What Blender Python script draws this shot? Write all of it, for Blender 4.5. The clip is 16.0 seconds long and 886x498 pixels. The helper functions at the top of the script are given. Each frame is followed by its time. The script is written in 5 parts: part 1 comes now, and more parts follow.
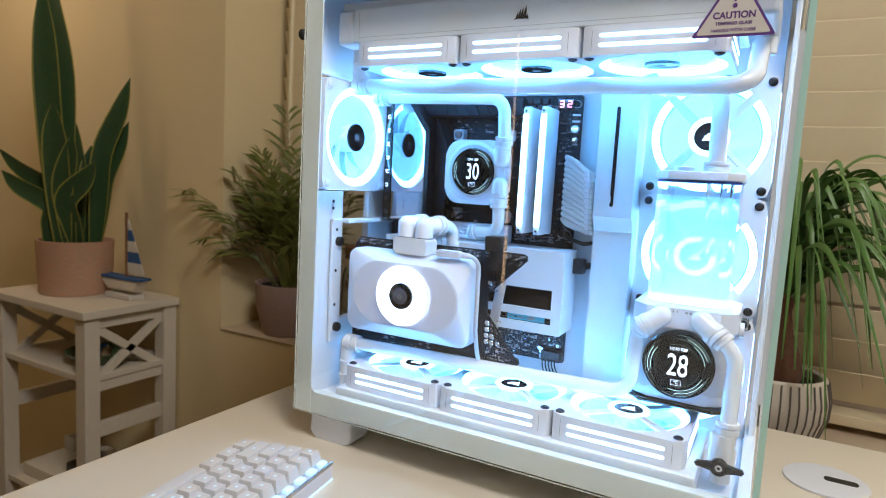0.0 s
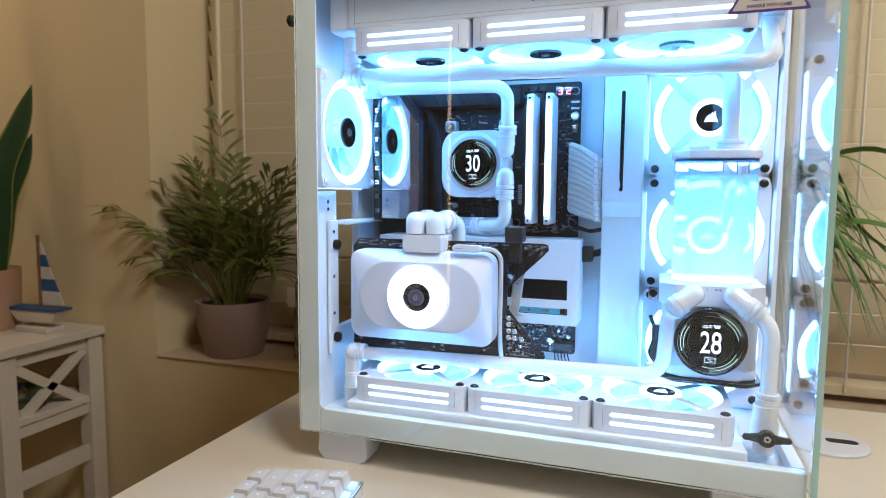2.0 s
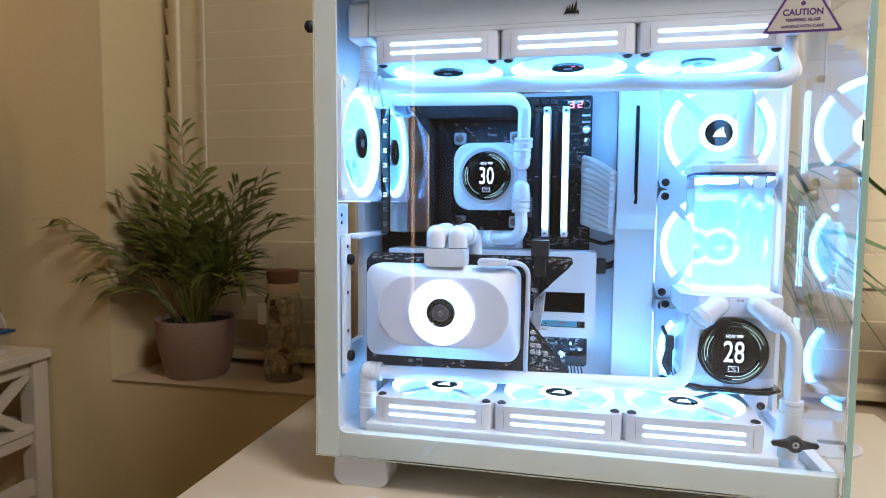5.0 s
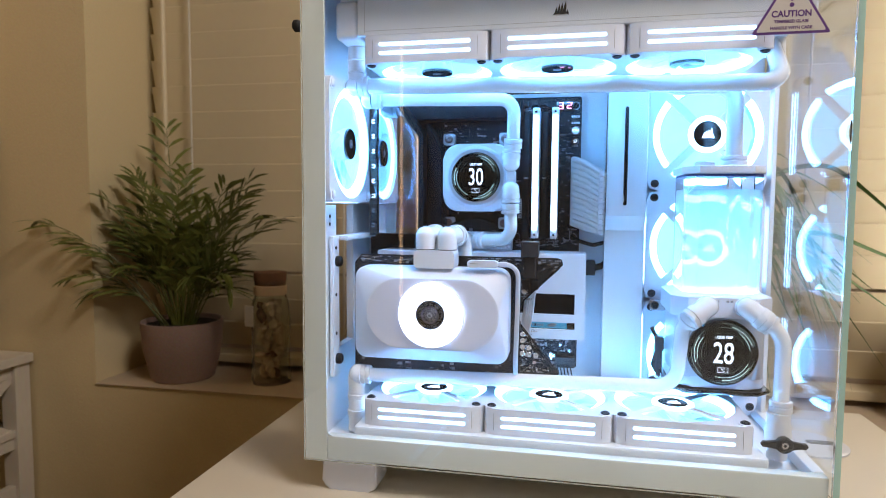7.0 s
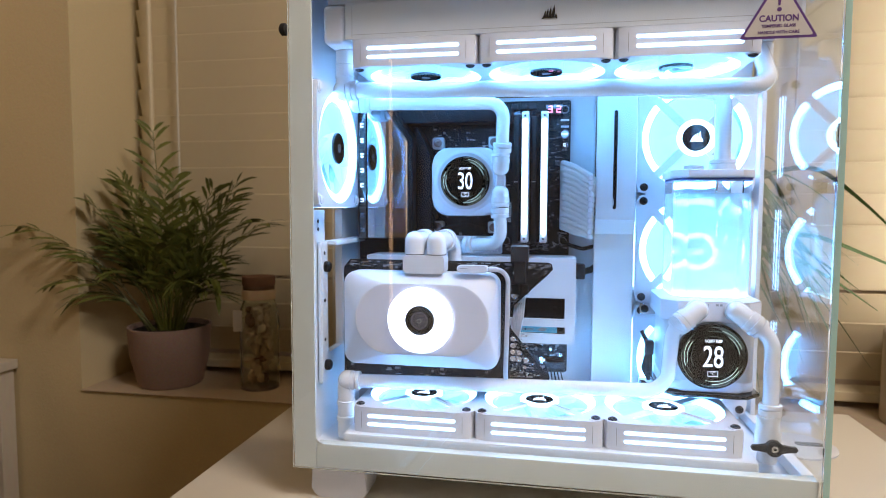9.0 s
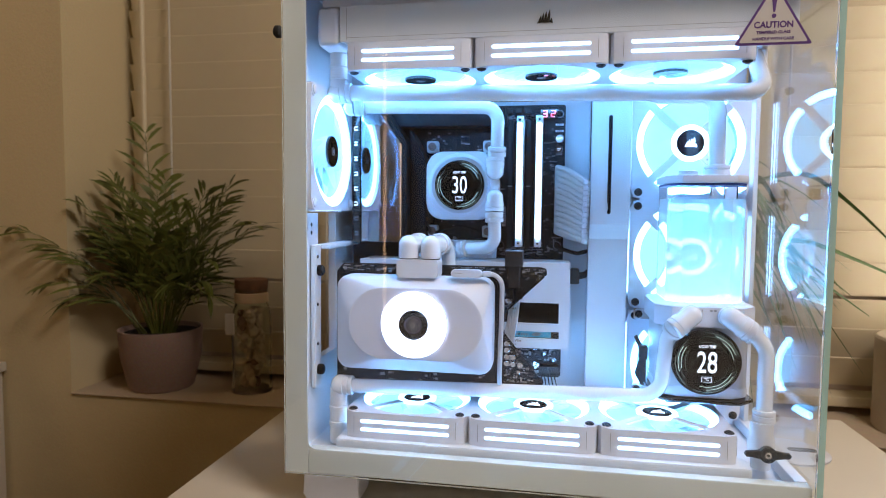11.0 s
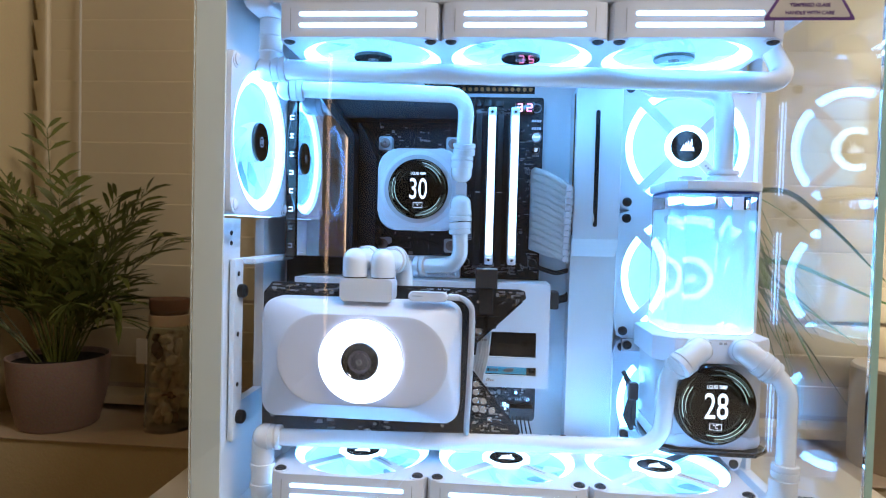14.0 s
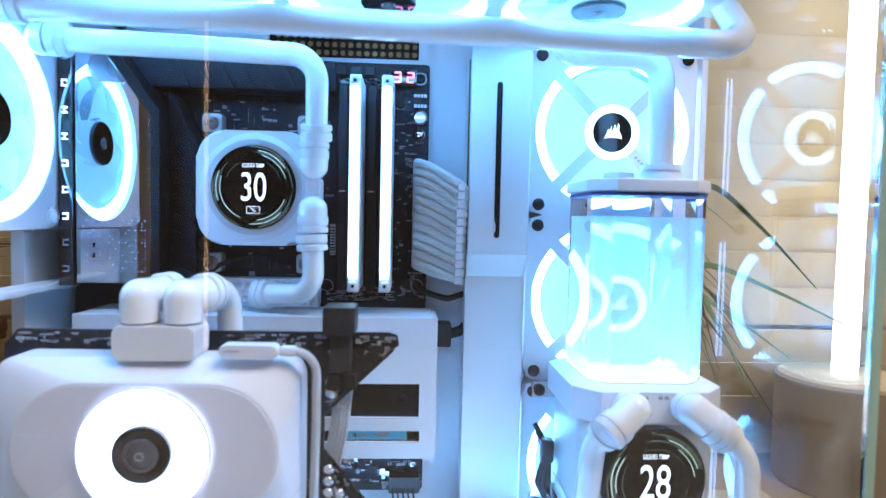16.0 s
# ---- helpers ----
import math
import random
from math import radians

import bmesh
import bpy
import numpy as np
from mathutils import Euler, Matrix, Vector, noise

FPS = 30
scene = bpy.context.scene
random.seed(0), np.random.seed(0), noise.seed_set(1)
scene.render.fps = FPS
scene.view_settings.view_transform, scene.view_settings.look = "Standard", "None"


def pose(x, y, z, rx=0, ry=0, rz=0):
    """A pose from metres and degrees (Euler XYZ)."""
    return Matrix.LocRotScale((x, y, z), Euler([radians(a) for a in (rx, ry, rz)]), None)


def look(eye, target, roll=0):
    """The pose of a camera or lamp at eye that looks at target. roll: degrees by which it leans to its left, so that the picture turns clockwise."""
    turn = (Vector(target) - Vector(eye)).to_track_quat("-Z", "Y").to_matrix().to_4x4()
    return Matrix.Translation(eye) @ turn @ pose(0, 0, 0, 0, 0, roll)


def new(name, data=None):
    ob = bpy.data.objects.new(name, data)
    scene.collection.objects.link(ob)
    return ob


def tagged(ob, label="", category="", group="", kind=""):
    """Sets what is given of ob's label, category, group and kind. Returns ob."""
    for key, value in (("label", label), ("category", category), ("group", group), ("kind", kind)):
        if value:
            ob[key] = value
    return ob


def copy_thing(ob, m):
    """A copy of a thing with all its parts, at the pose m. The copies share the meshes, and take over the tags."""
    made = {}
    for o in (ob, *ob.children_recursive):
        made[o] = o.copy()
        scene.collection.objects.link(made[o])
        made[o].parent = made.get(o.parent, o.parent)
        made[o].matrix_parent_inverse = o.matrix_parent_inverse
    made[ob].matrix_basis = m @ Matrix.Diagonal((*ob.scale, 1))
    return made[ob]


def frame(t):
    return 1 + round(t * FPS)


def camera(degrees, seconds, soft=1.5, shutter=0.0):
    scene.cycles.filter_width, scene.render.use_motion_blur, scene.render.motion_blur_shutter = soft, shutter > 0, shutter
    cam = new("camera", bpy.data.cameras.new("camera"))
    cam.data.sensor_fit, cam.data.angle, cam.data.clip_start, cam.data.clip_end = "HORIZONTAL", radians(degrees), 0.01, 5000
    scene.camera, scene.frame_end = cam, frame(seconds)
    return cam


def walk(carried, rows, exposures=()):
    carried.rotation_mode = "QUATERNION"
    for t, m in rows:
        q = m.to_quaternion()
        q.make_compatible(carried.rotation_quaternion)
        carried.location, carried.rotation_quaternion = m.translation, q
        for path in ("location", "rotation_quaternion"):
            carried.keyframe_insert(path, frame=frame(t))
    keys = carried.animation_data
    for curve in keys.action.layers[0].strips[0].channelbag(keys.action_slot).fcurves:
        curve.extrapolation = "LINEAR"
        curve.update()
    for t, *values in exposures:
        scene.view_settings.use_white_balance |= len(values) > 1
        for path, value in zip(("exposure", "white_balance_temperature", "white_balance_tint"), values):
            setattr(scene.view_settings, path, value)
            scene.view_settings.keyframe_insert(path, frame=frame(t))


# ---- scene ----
cam = camera(71.5, 16.0, soft=0.85)
cam.data.dof.use_dof = True
cam.data.dof.focus_distance = 0.58
cam.data.dof.aperture_fstop = 8.0
PATH = [
    (0, (0.468, -0.517, 0.3), (-0.468, 1.237, 0.081), 3.2),
    (0.5, (0.433, -0.526, 0.298), (-0.47, 1.247, 0.092), 2.1),
    (1, (0.407, -0.523, 0.292), (-0.369, 1.308, 0.082), 1.0),
    (1.5, (0.381, -0.528, 0.285), (-0.296, 1.344, 0.084), 0.7),
    (2, (0.35, -0.535, 0.281), (-0.295, 1.349, 0.097), 0.4),
    (2.5, (0.316, -0.536, 0.279), (-0.234, 1.378, 0.089), 1.0),
    (3, (0.295, -0.538, 0.278), (-0.216, 1.389, 0.116), 0.9),
    (3.5, (0.28, -0.541, 0.283), (-0.183, 1.398, 0.125), 0.6),
    (4, (0.266, -0.547, 0.282), (-0.181, 1.397, 0.134), 0.5),
    (6.5, (0.256, -0.543, 0.283), (-0.143, 1.411, 0.135), 0.4),
    (7, (0.256, -0.542, 0.282), (-0.136, 1.414, 0.14), 0.4),
    (7.5, (0.256, -0.542, 0.283), (-0.132, 1.415, 0.14), 0.4),
    (8, (0.256, -0.538, 0.284), (-0.125, 1.42, 0.148), 0.3),
    (8.5, (0.255, -0.536, 0.287), (-0.113, 1.425, 0.151), 0.1),
    (9, (0.256, -0.538, 0.285), (-0.105, 1.425, 0.148), 0.2),
    (11.5, (0.254, -0.535, 0.286), (-0.083, 1.433, 0.167), 0.6),
    (12, (0.252, -0.536, 0.286), (-0.083, 1.432, 0.176), 0.7),
    (12.5, (0.252, -0.535, 0.284), (-0.082, 1.434, 0.178), 0.7),
    (13, (0.24, -0.514, 0.282), (-0.084, 1.457, 0.182), 1.0),
    (13.5, (0.23, -0.471, 0.274), (-0.02, 1.512, 0.197), 1.6),
    (14, (0.226, -0.422, 0.277), (0.065, 1.571, 0.214), 1.5),
    (14.5, (0.241, -0.37, 0.285), (0.211, 1.63, 0.261), 1.9),
    (15, (0.25, -0.328, 0.285), (0.266, 1.671, 0.241), 1.9),
    (15.5, (0.253, -0.296, 0.291), (0.291, 1.702, 0.205), 2.2),
    (16, (0.26, -0.274, 0.295), (0.359, 1.721, 0.198), 1.2),
]
walk(cam, [(t, look(eye, target, roll)) for t, eye, target, roll in PATH],
     [(0, 0.2, 5300, 12), (3, 0.15, 5300, 14), (7, 0.09, 5550, 17), (9, 0.03, 5650, 19), (11.5, -0.21, 5650, 20), (12.7, -0.26, 5600, 18), (14, -0.16, 5500, 16), (16, -0.1, 5550, 18)])

# ---- world and room light ----
world = bpy.data.worlds.new("night_room")
scene.world = world
world.use_nodes = True
world.node_tree.nodes["Background"].inputs[0].default_value = (0.9, 0.75, 0.55, 1)
world.node_tree.nodes["Background"].inputs[1].default_value = 0.02


def lamp_area(name, eye, target, size, power, colour):
    data = bpy.data.lights.new(name, "AREA")
    data.shape, data.size, data.energy, data.color = "DISK", size, power, colour
    ob = new(name, data)
    ob.matrix_world = look(eye, target)
    return ob


WARM = (1.0, 0.84, 0.62)
lamp_area("ceiling_lamp_light", (1.0, -0.6, 1.6), (0.0, 0.3, -0.1), 0.5, 19.0, WARM)
lamp_area("wall_lamp_light", (-1.35, 0.02, 0.98), (-1.2, 0.5, 0.3), 0.2, 1.7, (1.0, 0.66, 0.34))


# ---- materials ----
def nodes_of(name):
    m = bpy.data.materials.new(name)
    m.use_nodes = True
    return m, m.node_tree.nodes, m.node_tree.links, m.node_tree.nodes["Principled BSDF"]


def surface(name, colour, rough=0.5, metal=0.0, vary=0.06, grain=60.0, bump=0.03, coat=0.0, second=None, stretch=(1, 1, 1), fine=None):
    """Base colour broken up at two scales, with a fine relief."""
    m, n, l, b = nodes_of(name)
    co = n.new("ShaderNodeTexCoord")
    mp = n.new("ShaderNodeMapping")
    mp.inputs["Scale"].default_value = stretch
    l.new(co.outputs["Object"], mp.inputs["Vector"])
    big, small = n.new("ShaderNodeTexNoise"), n.new("ShaderNodeTexNoise")
    big.inputs["Scale"].default_value, small.inputs["Scale"].default_value = grain * 0.12, fine or grain * 6
    big.inputs["Detail"].default_value, small.inputs["Detail"].default_value = 4, 6
    mix, ramp = n.new("ShaderNodeMix"), n.new("ShaderNodeMix")
    for x in (mix, ramp):
        x.data_type = "RGBA"
    c2 = second or [c * (1 - vary * 2.2) for c in colour]
    mix.inputs["A"].default_value, mix.inputs["B"].default_value = (*colour, 1), (*c2, 1)
    l.new(mp.outputs[0], big.inputs["Vector"])
    l.new(mp.outputs[0], small.inputs["Vector"])
    l.new(big.outputs["Fac"], mix.inputs["Factor"])
    ramp.blend_type = "OVERLAY"
    ramp.inputs["Factor"].default_value = min(1, vary * 2.5)
    l.new(mix.outputs["Result"], ramp.inputs["A"])
    l.new(small.outputs["Color"], ramp.inputs["B"])
    l.new(ramp.outputs["Result"], b.inputs["Base Color"])
    rr = n.new("ShaderNodeMapRange")
    rr.inputs["To Min"].default_value, rr.inputs["To Max"].default_value = rough * 0.85, min(1, rough * 1.2)
    l.new(big.outputs["Fac"], rr.inputs["Value"])
    l.new(rr.outputs["Result"], b.inputs["Roughness"])
    b.inputs["Metallic"].default_value = metal
    b.inputs["Coat Weight"].default_value = coat
    if bump:
        bp = n.new("ShaderNodeBump")
        bp.inputs["Strength"].default_value, bp.inputs["Distance"].default_value = bump * 4, 0.001
        l.new(small.outputs["Fac"], bp.inputs["Height"])
        l.new(bp.outputs["Normal"], b.inputs["Normal"])
    return m


def glow(name, colour, strength, base=(0.8, 0.85, 0.9)):
    m, n, l, b = nodes_of(name)
    b.inputs["Base Color"].default_value = (*base, 1)
    b.inputs["Emission Color"].default_value = (*colour, 1)
    b.inputs["Emission Strength"].default_value = strength
    return m


def clear(name, tint=(1, 1, 1), ior=1.45, rough=0.0):
    m, n, l, b = nodes_of(name)
    b.inputs["Base Color"].default_value = (*tint, 1)
    b.inputs["Roughness"].default_value = rough
    b.inputs["Transmission Weight"].default_value = 1.0
    b.inputs["IOR"].default_value = ior
    return m


CASE_WHITE = surface("powder_coated_white_steel", (0.71, 0.745, 0.79), 0.42, vary=0.03, grain=120, bump=0.05)
PLASTIC = surface("white_plastic", (0.73, 0.75, 0.815), 0.32, vary=0.02, grain=80, bump=0.02)
BORDER = surface("white_printed_glass_border", (0.66, 0.70, 0.66), 0.25, vary=0.02, grain=30, bump=0.0, coat=0.6)
TUBE_WHITE = surface("white_acrylic_tube", (0.82, 0.83, 0.84), 0.16, vary=0.02, grain=50, bump=0.0, coat=0.5)
KNURL = surface("white_coated_brass", (0.76, 0.77, 0.79), 0.3, vary=0.03, grain=300, bump=0.12, coat=0.3)
BLACK = surface("black_steel", (0.012, 0.012, 0.014), 0.35, vary=0.1, grain=200, bump=0.05)
BLACK_PLASTIC = surface("black_plastic", (0.02, 0.02, 0.022), 0.45, vary=0.1, grain=200, bump=0.06)
RUBBER = surface("black_rubber", (0.015, 0.015, 0.016), 0.7, vary=0.1, grain=300, bump=0.1)
GLOSS_BLACK = surface("gloss_black_acrylic", (0.006, 0.007, 0.009), 0.04, vary=0.02, grain=10, bump=0.0, coat=1.0)
MIRROR_DARK = surface("mirrored_dark_acrylic", (0.42, 0.44, 0.48), 0.03, metal=1.0, vary=0.02, grain=10, bump=0.0)
PCB = surface("black_circuit_board", (0.014, 0.016, 0.02), 0.38, vary=0.25, grain=500, bump=0.2, second=(0.03, 0.034, 0.042), fine=900)
HEATSINK = surface("dark_anodised_aluminium", (0.018, 0.018, 0.021), 0.42, metal=0.3, vary=0.1, grain=300, bump=0.06)
CHROME = surface("polished_steel", (0.7, 0.7, 0.72), 0.15, metal=1.0, vary=0.05, grain=100, bump=0.02)
COPPER = surface("brass_pad", (0.62, 0.34, 0.12), 0.35, metal=0.35, vary=0.1, grain=300, bump=0.03)
GRILLE = surface("fine_white_mesh", (0.55, 0.62, 0.66), 0.5, vary=0.15, grain=900, bump=0.3)
GREY_METAL = surface("brushed_silver_housing", (0.62, 0.63, 0.65), 0.36, metal=0.35, vary=0.05, grain=200, bump=0.05, stretch=(1, 1, 12))
SLEEVE = surface("white_sleeved_cable", (0.86, 0.86, 0.86), 0.6, vary=0.05, grain=900, bump=0.3)
for m in (HEATSINK, BLACK, PCB):
    m.node_tree.nodes["Principled BSDF"].inputs["Specular IOR Level"].default_value = 0.22
SCREW_STEEL = surface("dark_blued_steel", (0.05, 0.05, 0.06), 0.28, metal=0.85, vary=0.08, grain=300, bump=0.02)
GLASS = clear("tempered_glass", (0.955, 0.985, 1.0))
ACRYLIC = clear("clear_acrylic", (0.97, 0.99, 1.0), 1.49)
ICE = (0.42, 0.86, 1.0)
LED_BAR = glow("fan_light_bar", (0.4, 0.7, 1.0), 6.5)
LED_RING = glow("fan_light_ring", (0.19, 0.55, 1.0), 19.5)
LED_HUB = glow("fan_hub_ring", (0.5, 0.85, 1.0), 7.5)
# blades emit by themselves, in place of LED light shining through them
BLADE = glow("self_glowing_fan_blade", (0.3, 0.75, 1.0), 1.35, (0.32, 0.42, 0.46))
LED_RAM = glow("memory_light_bar", (0.6, 0.88, 1.0), 6.0)
LED_GPU = glow("graphics_light_ring", (0.88, 0.93, 1.0), 4.5)
SCREEN_GLASS = surface("black_display_glass", (0.004, 0.004, 0.005), 0.08, vary=0.02, grain=10, bump=0.0)
SCREEN_GLASS.node_tree.nodes["Principled BSDF"].inputs["Specular IOR Level"].default_value = 0.2
SCREEN_WHITE = glow("screen_white", (0.95, 1.0, 0.95), 1.6)
SCREEN_GREEN = glow("screen_green", (0.5, 0.8, 0.42), 0.8)
SEGMENT = glow("red_segment", (1.0, 0.04, 0.1), 2.8)
LED_WHITE = glow("small_white_led", (0.8, 0.95, 1.0), 3.0)
LOGO_DARK = surface("dark_logo_metal", (0.05, 0.05, 0.055), 0.3, metal=0.7, vary=0.05)
PRINT_GREY = surface("grey_print", (0.35, 0.36, 0.38), 0.5, vary=0.05)
PRINT_DARK = surface("dark_print", (0.06, 0.06, 0.07), 0.5, vary=0.05)
PURPLE = surface("purple_sticker_border", (0.15, 0.07, 0.3), 0.4, vary=0.05)
STICKER = surface("white_sticker", (0.75, 0.73, 0.72), 0.4, vary=0.03)
WALL = surface("warm_painted_plaster", (0.72, 0.6, 0.35), 0.85, vary=0.05, grain=18, bump=0.12, fine=260)
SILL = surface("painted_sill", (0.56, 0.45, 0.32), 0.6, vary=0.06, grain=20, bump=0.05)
DESK = surface("white_desk_laminate", (0.76, 0.7, 0.58), 0.32, vary=0.02, grain=14, bump=0.02, fine=700)
FLOOR_WOOD = surface("brown_floor", (0.22, 0.14, 0.08), 0.5, vary=0.15, grain=12, stretch=(1, 8, 1))
SLAT = surface("white_painted_blind_slat", (0.74, 0.64, 0.43), 0.5, vary=0.03, grain=10, bump=0.02)
STRING = surface("blind_cord", (0.7, 0.66, 0.56), 0.8, vary=0.05)


# ---- building helpers ----
def thing(name, base, label, category, group=""):
    ob = new(name)
    ob.empty_display_size = 0.02
    ob.location = base
    return tagged(ob, label, category, group)


def part(name, bm, material, parent, label="", smooth=True):
    """Links a bmesh, given in world metres, as one mesh under a thing or a part."""
    root = parent
    at = Vector()
    while root is not None:
        at += root.location
        root = root.parent
    bmesh.ops.recalc_face_normals(bm, faces=bm.faces)
    mesh = bpy.data.meshes.new(name)
    bmesh.ops.translate(bm, verts=bm.verts, vec=-at)
    bm.to_mesh(mesh)
    bm.free()
    mesh.materials.append(material)
    if smooth:
        mesh.shade_smooth()
        mesh.set_sharp_from_angle(angle=radians(35))
    ob = new(name, mesh)
    ob.parent = parent
    if smooth and len(mesh.polygons) > 6:
        ob.modifiers.new("even_normals", "WEIGHTED_NORMAL").keep_sharp = True
    return tagged(ob, label)


def setting(name, bm, material, label, category):
    return tagged(part(name, bm, material, None), label, category, kind="structure")


def box(a, b, bevel=0.0, bm=None, seg=2):
    """A box from corner a to corner b, with its edges rounded."""
    out = bm or bmesh.new()
    one = bmesh.new()
    size = [abs(q - p) for p, q in zip(a, b)]
    mid = [(p + q) / 2 for p, q in zip(a, b)]
    bmesh.ops.create_cube(one, size=1, matrix=Matrix.LocRotScale(mid, None, size))
    if bevel:
        bmesh.ops.bevel(one, geom=one.edges[:], offset=min(bevel, min(size) * 0.45), segments=seg, affect="EDGES", profile=0.5)
    return join(out, one)


def join(out, one, m=None):
    tmp = bpy.data.meshes.new("tmp")
    if m is not None:
        bmesh.ops.transform(one, matrix=m, verts=one.verts)
    one.to_mesh(tmp)
    one.free()
    out.from_mesh(tmp)
    bpy.data.meshes.remove(tmp)
    return out


def prism(pts, lo, hi, axis="y", bevel=0.0, bm=None):
    """An outline in the plane across the axis, drawn out from lo to hi. axis y: (x, z); z: (x, y); x: (y, z)."""
    out = bm or bmesh.new()
    one = bmesh.new()
    put = {"y": lambda p, d: (p[0], d, p[1]), "z": lambda p, d: (p[0], p[1], d), "x": lambda p, d: (d, p[0], p[1])}[axis]
    v0 = [one.verts.new(put(p, lo)) for p in pts]
    v1 = [one.verts.new(put(p, hi)) for p in pts]
    n = len(pts)
    caps = [one.faces.new(v0), one.faces.new(v1[::-1])]
    for i in range(n):
        one.faces.new((v0[i], v1[i], v1[(i + 1) % n], v0[(i + 1) % n]))
    if bevel:
        edges = list({e for f in caps for e in f.edges})
        bmesh.ops.bevel(one, geom=edges, offset=bevel, segments=2, affect="EDGES", profile=0.5)
    return join(out, one)


def rounded(x0, z0, x1, z1, r, n=6):
    """A rectangle with round corners, as an outline."""
    pts = []
    for cx, cz, a in ((x1 - r, z1 - r, 0), (x0 + r, z1 - r, 90), (x0 + r, z0 + r, 180), (x1 - r, z0 + r, 270)):
        for i in range(n + 1):
            t = radians(a + 90 * i / n)
            pts.append((cx + r * math.cos(t), cz + r * math.sin(t)))
    return pts


def lathe(profile, m=None, n=32, bm=None):
    """A turned shape from (radius, height) pairs, about z."""
    out = bm or bmesh.new()
    one = bmesh.new()
    rings = []
    for r, h in profile:
        if r < 1e-6:
            rings.append([one.verts.new((0, 0, h))] * n)
        else:
            rings.append([one.verts.new((r * math.cos(2 * math.pi * i / n), r * math.sin(2 * math.pi * i / n), h)) for i in range(n)])
    for a, b in zip(rings, rings[1:]):
        for i in range(n):
            q = []
            for v in (a[i], a[(i + 1) % n], b[(i + 1) % n], b[i]):
                if v not in q:
                    q.append(v)
            if len(q) > 2:
                one.faces.new(q)
    return join(out, one, m)


def along(p, d):
    """A pose at p whose z points along d."""
    return Matrix.Translation(p) @ Vector(d).to_track_quat("Z", "Y").to_matrix().to_4x4()


def rod(p, q, r, n=20, bm=None, bevel=0.0):
    d = Vector(q) - Vector(p)
    h = d.length
    e = bevel or r * 0.12
    return lathe([(0, 0), (r - e, 0), (r, e), (r, h - e), (r - e, h), (0, h)], along(p, d), n, bm)


def ring_plate(outer, inner, lo, hi, m=None, bm=None):
    """A flat plate between two outlines with as many points each, across z from lo to hi."""
    out = bm or bmesh.new()
    one = bmesh.new()
    n = len(outer)
    oo = [[one.verts.new((x, y, h)) for x, y in outer] for h in (lo, hi)]
    ii = [[one.verts.new((x, y, h)) for x, y in inner] for h in (lo, hi)]
    for k in range(n):
        j = (k + 1) % n
        one.faces.new((oo[0][k], oo[0][j], ii[0][j], ii[0][k]))
        one.faces.new((oo[1][k], oo[1][j], ii[1][j], ii[1][k]))
        one.faces.new((oo[0][k], oo[0][j], oo[1][j], oo[1][k]))
        one.faces.new((ii[0][k], ii[0][j], ii[1][j], ii[1][k]))
    return join(out, one, m)


def circle(r, n=64, phase=0.0):
    return [(r * math.cos(2 * math.pi * (i + phase) / n), r * math.sin(2 * math.pi * (i + phase) / n)) for i in range(n)]


def squircle(half, corner, n=64):
    """Points on a square with round corners, at even angles."""
    pts = []
    for i in range(n):
        a = 2 * math.pi * i / n
        c, s = math.cos(a), math.sin(a)
        k = half / max(abs(c), abs(s))
        x, y = c * k, s * k
        ix, iy = max(-half + corner, min(half - corner, x)), max(-half + corner, min(half - corner, y))
        d = math.hypot(x - ix, y - iy)
        if abs(x) > half - corner and abs(y) > half - corner and d > corner:
            x, y = ix + (x - ix) * corner / d, iy + (y - iy) * corner / d
        pts.append((x, y))
    return pts


def bent_path(pts, radius, step=8):
    """A polyline whose corners are rounded to arcs."""
    pts = [Vector(p) for p in pts]
    out = [pts[0]]
    for a, b, c in zip(pts, pts[1:], pts[2:]):
        u, w = (a - b).normalized(), (c - b).normalized()
        half = u.angle(w) / 2
        cut = min(radius / math.tan(half), (a - b).length * 0.49 if a is not pts[0] else (a - b).length * 0.98, (c - b).length * 0.98 if c is pts[-1] else (c - b).length * 0.49)
        r = cut * math.tan(half)
        centre = b + (u + w).normalized() * (r / math.sin(half))
        s, e = b + u * cut - centre, b + w * cut - centre
        for i in range(step + 1):
            out.append(centre + s.slerp(e, i / step).normalized() * r)
    return out + [pts[-1]]


def pipe(pts, r, n=20, bm=None, taper=None):
    """A round bar swept along a polyline."""
    out = bm or bmesh.new()
    one = bmesh.new()
    pts = [Vector(p) for p in pts]
    ref = Vector((0.123, 0.456, 0.88)).normalized()
    rings = []
    for i, p in enumerate(pts):
        d = (pts[min(i + 1, len(pts) - 1)] - pts[max(i - 1, 0)]).normalized()
        u = d.cross(ref).normalized()
        ref = u.cross(d).normalized()
        k = r if taper is None else r * taper(i / (len(pts) - 1))
        rings.append([one.verts.new(p + (u * math.cos(2 * math.pi * j / n) + ref * math.sin(2 * math.pi * j / n)) * k) for j in range(n)])
    for a, b in zip(rings, rings[1:]):
        for j in range(n):
            one.faces.new((a[j], a[(j + 1) % n], b[(j + 1) % n], b[j]))
    one.faces.new(rings[0])
    one.faces.new(rings[-1][::-1])
    return join(out, one)


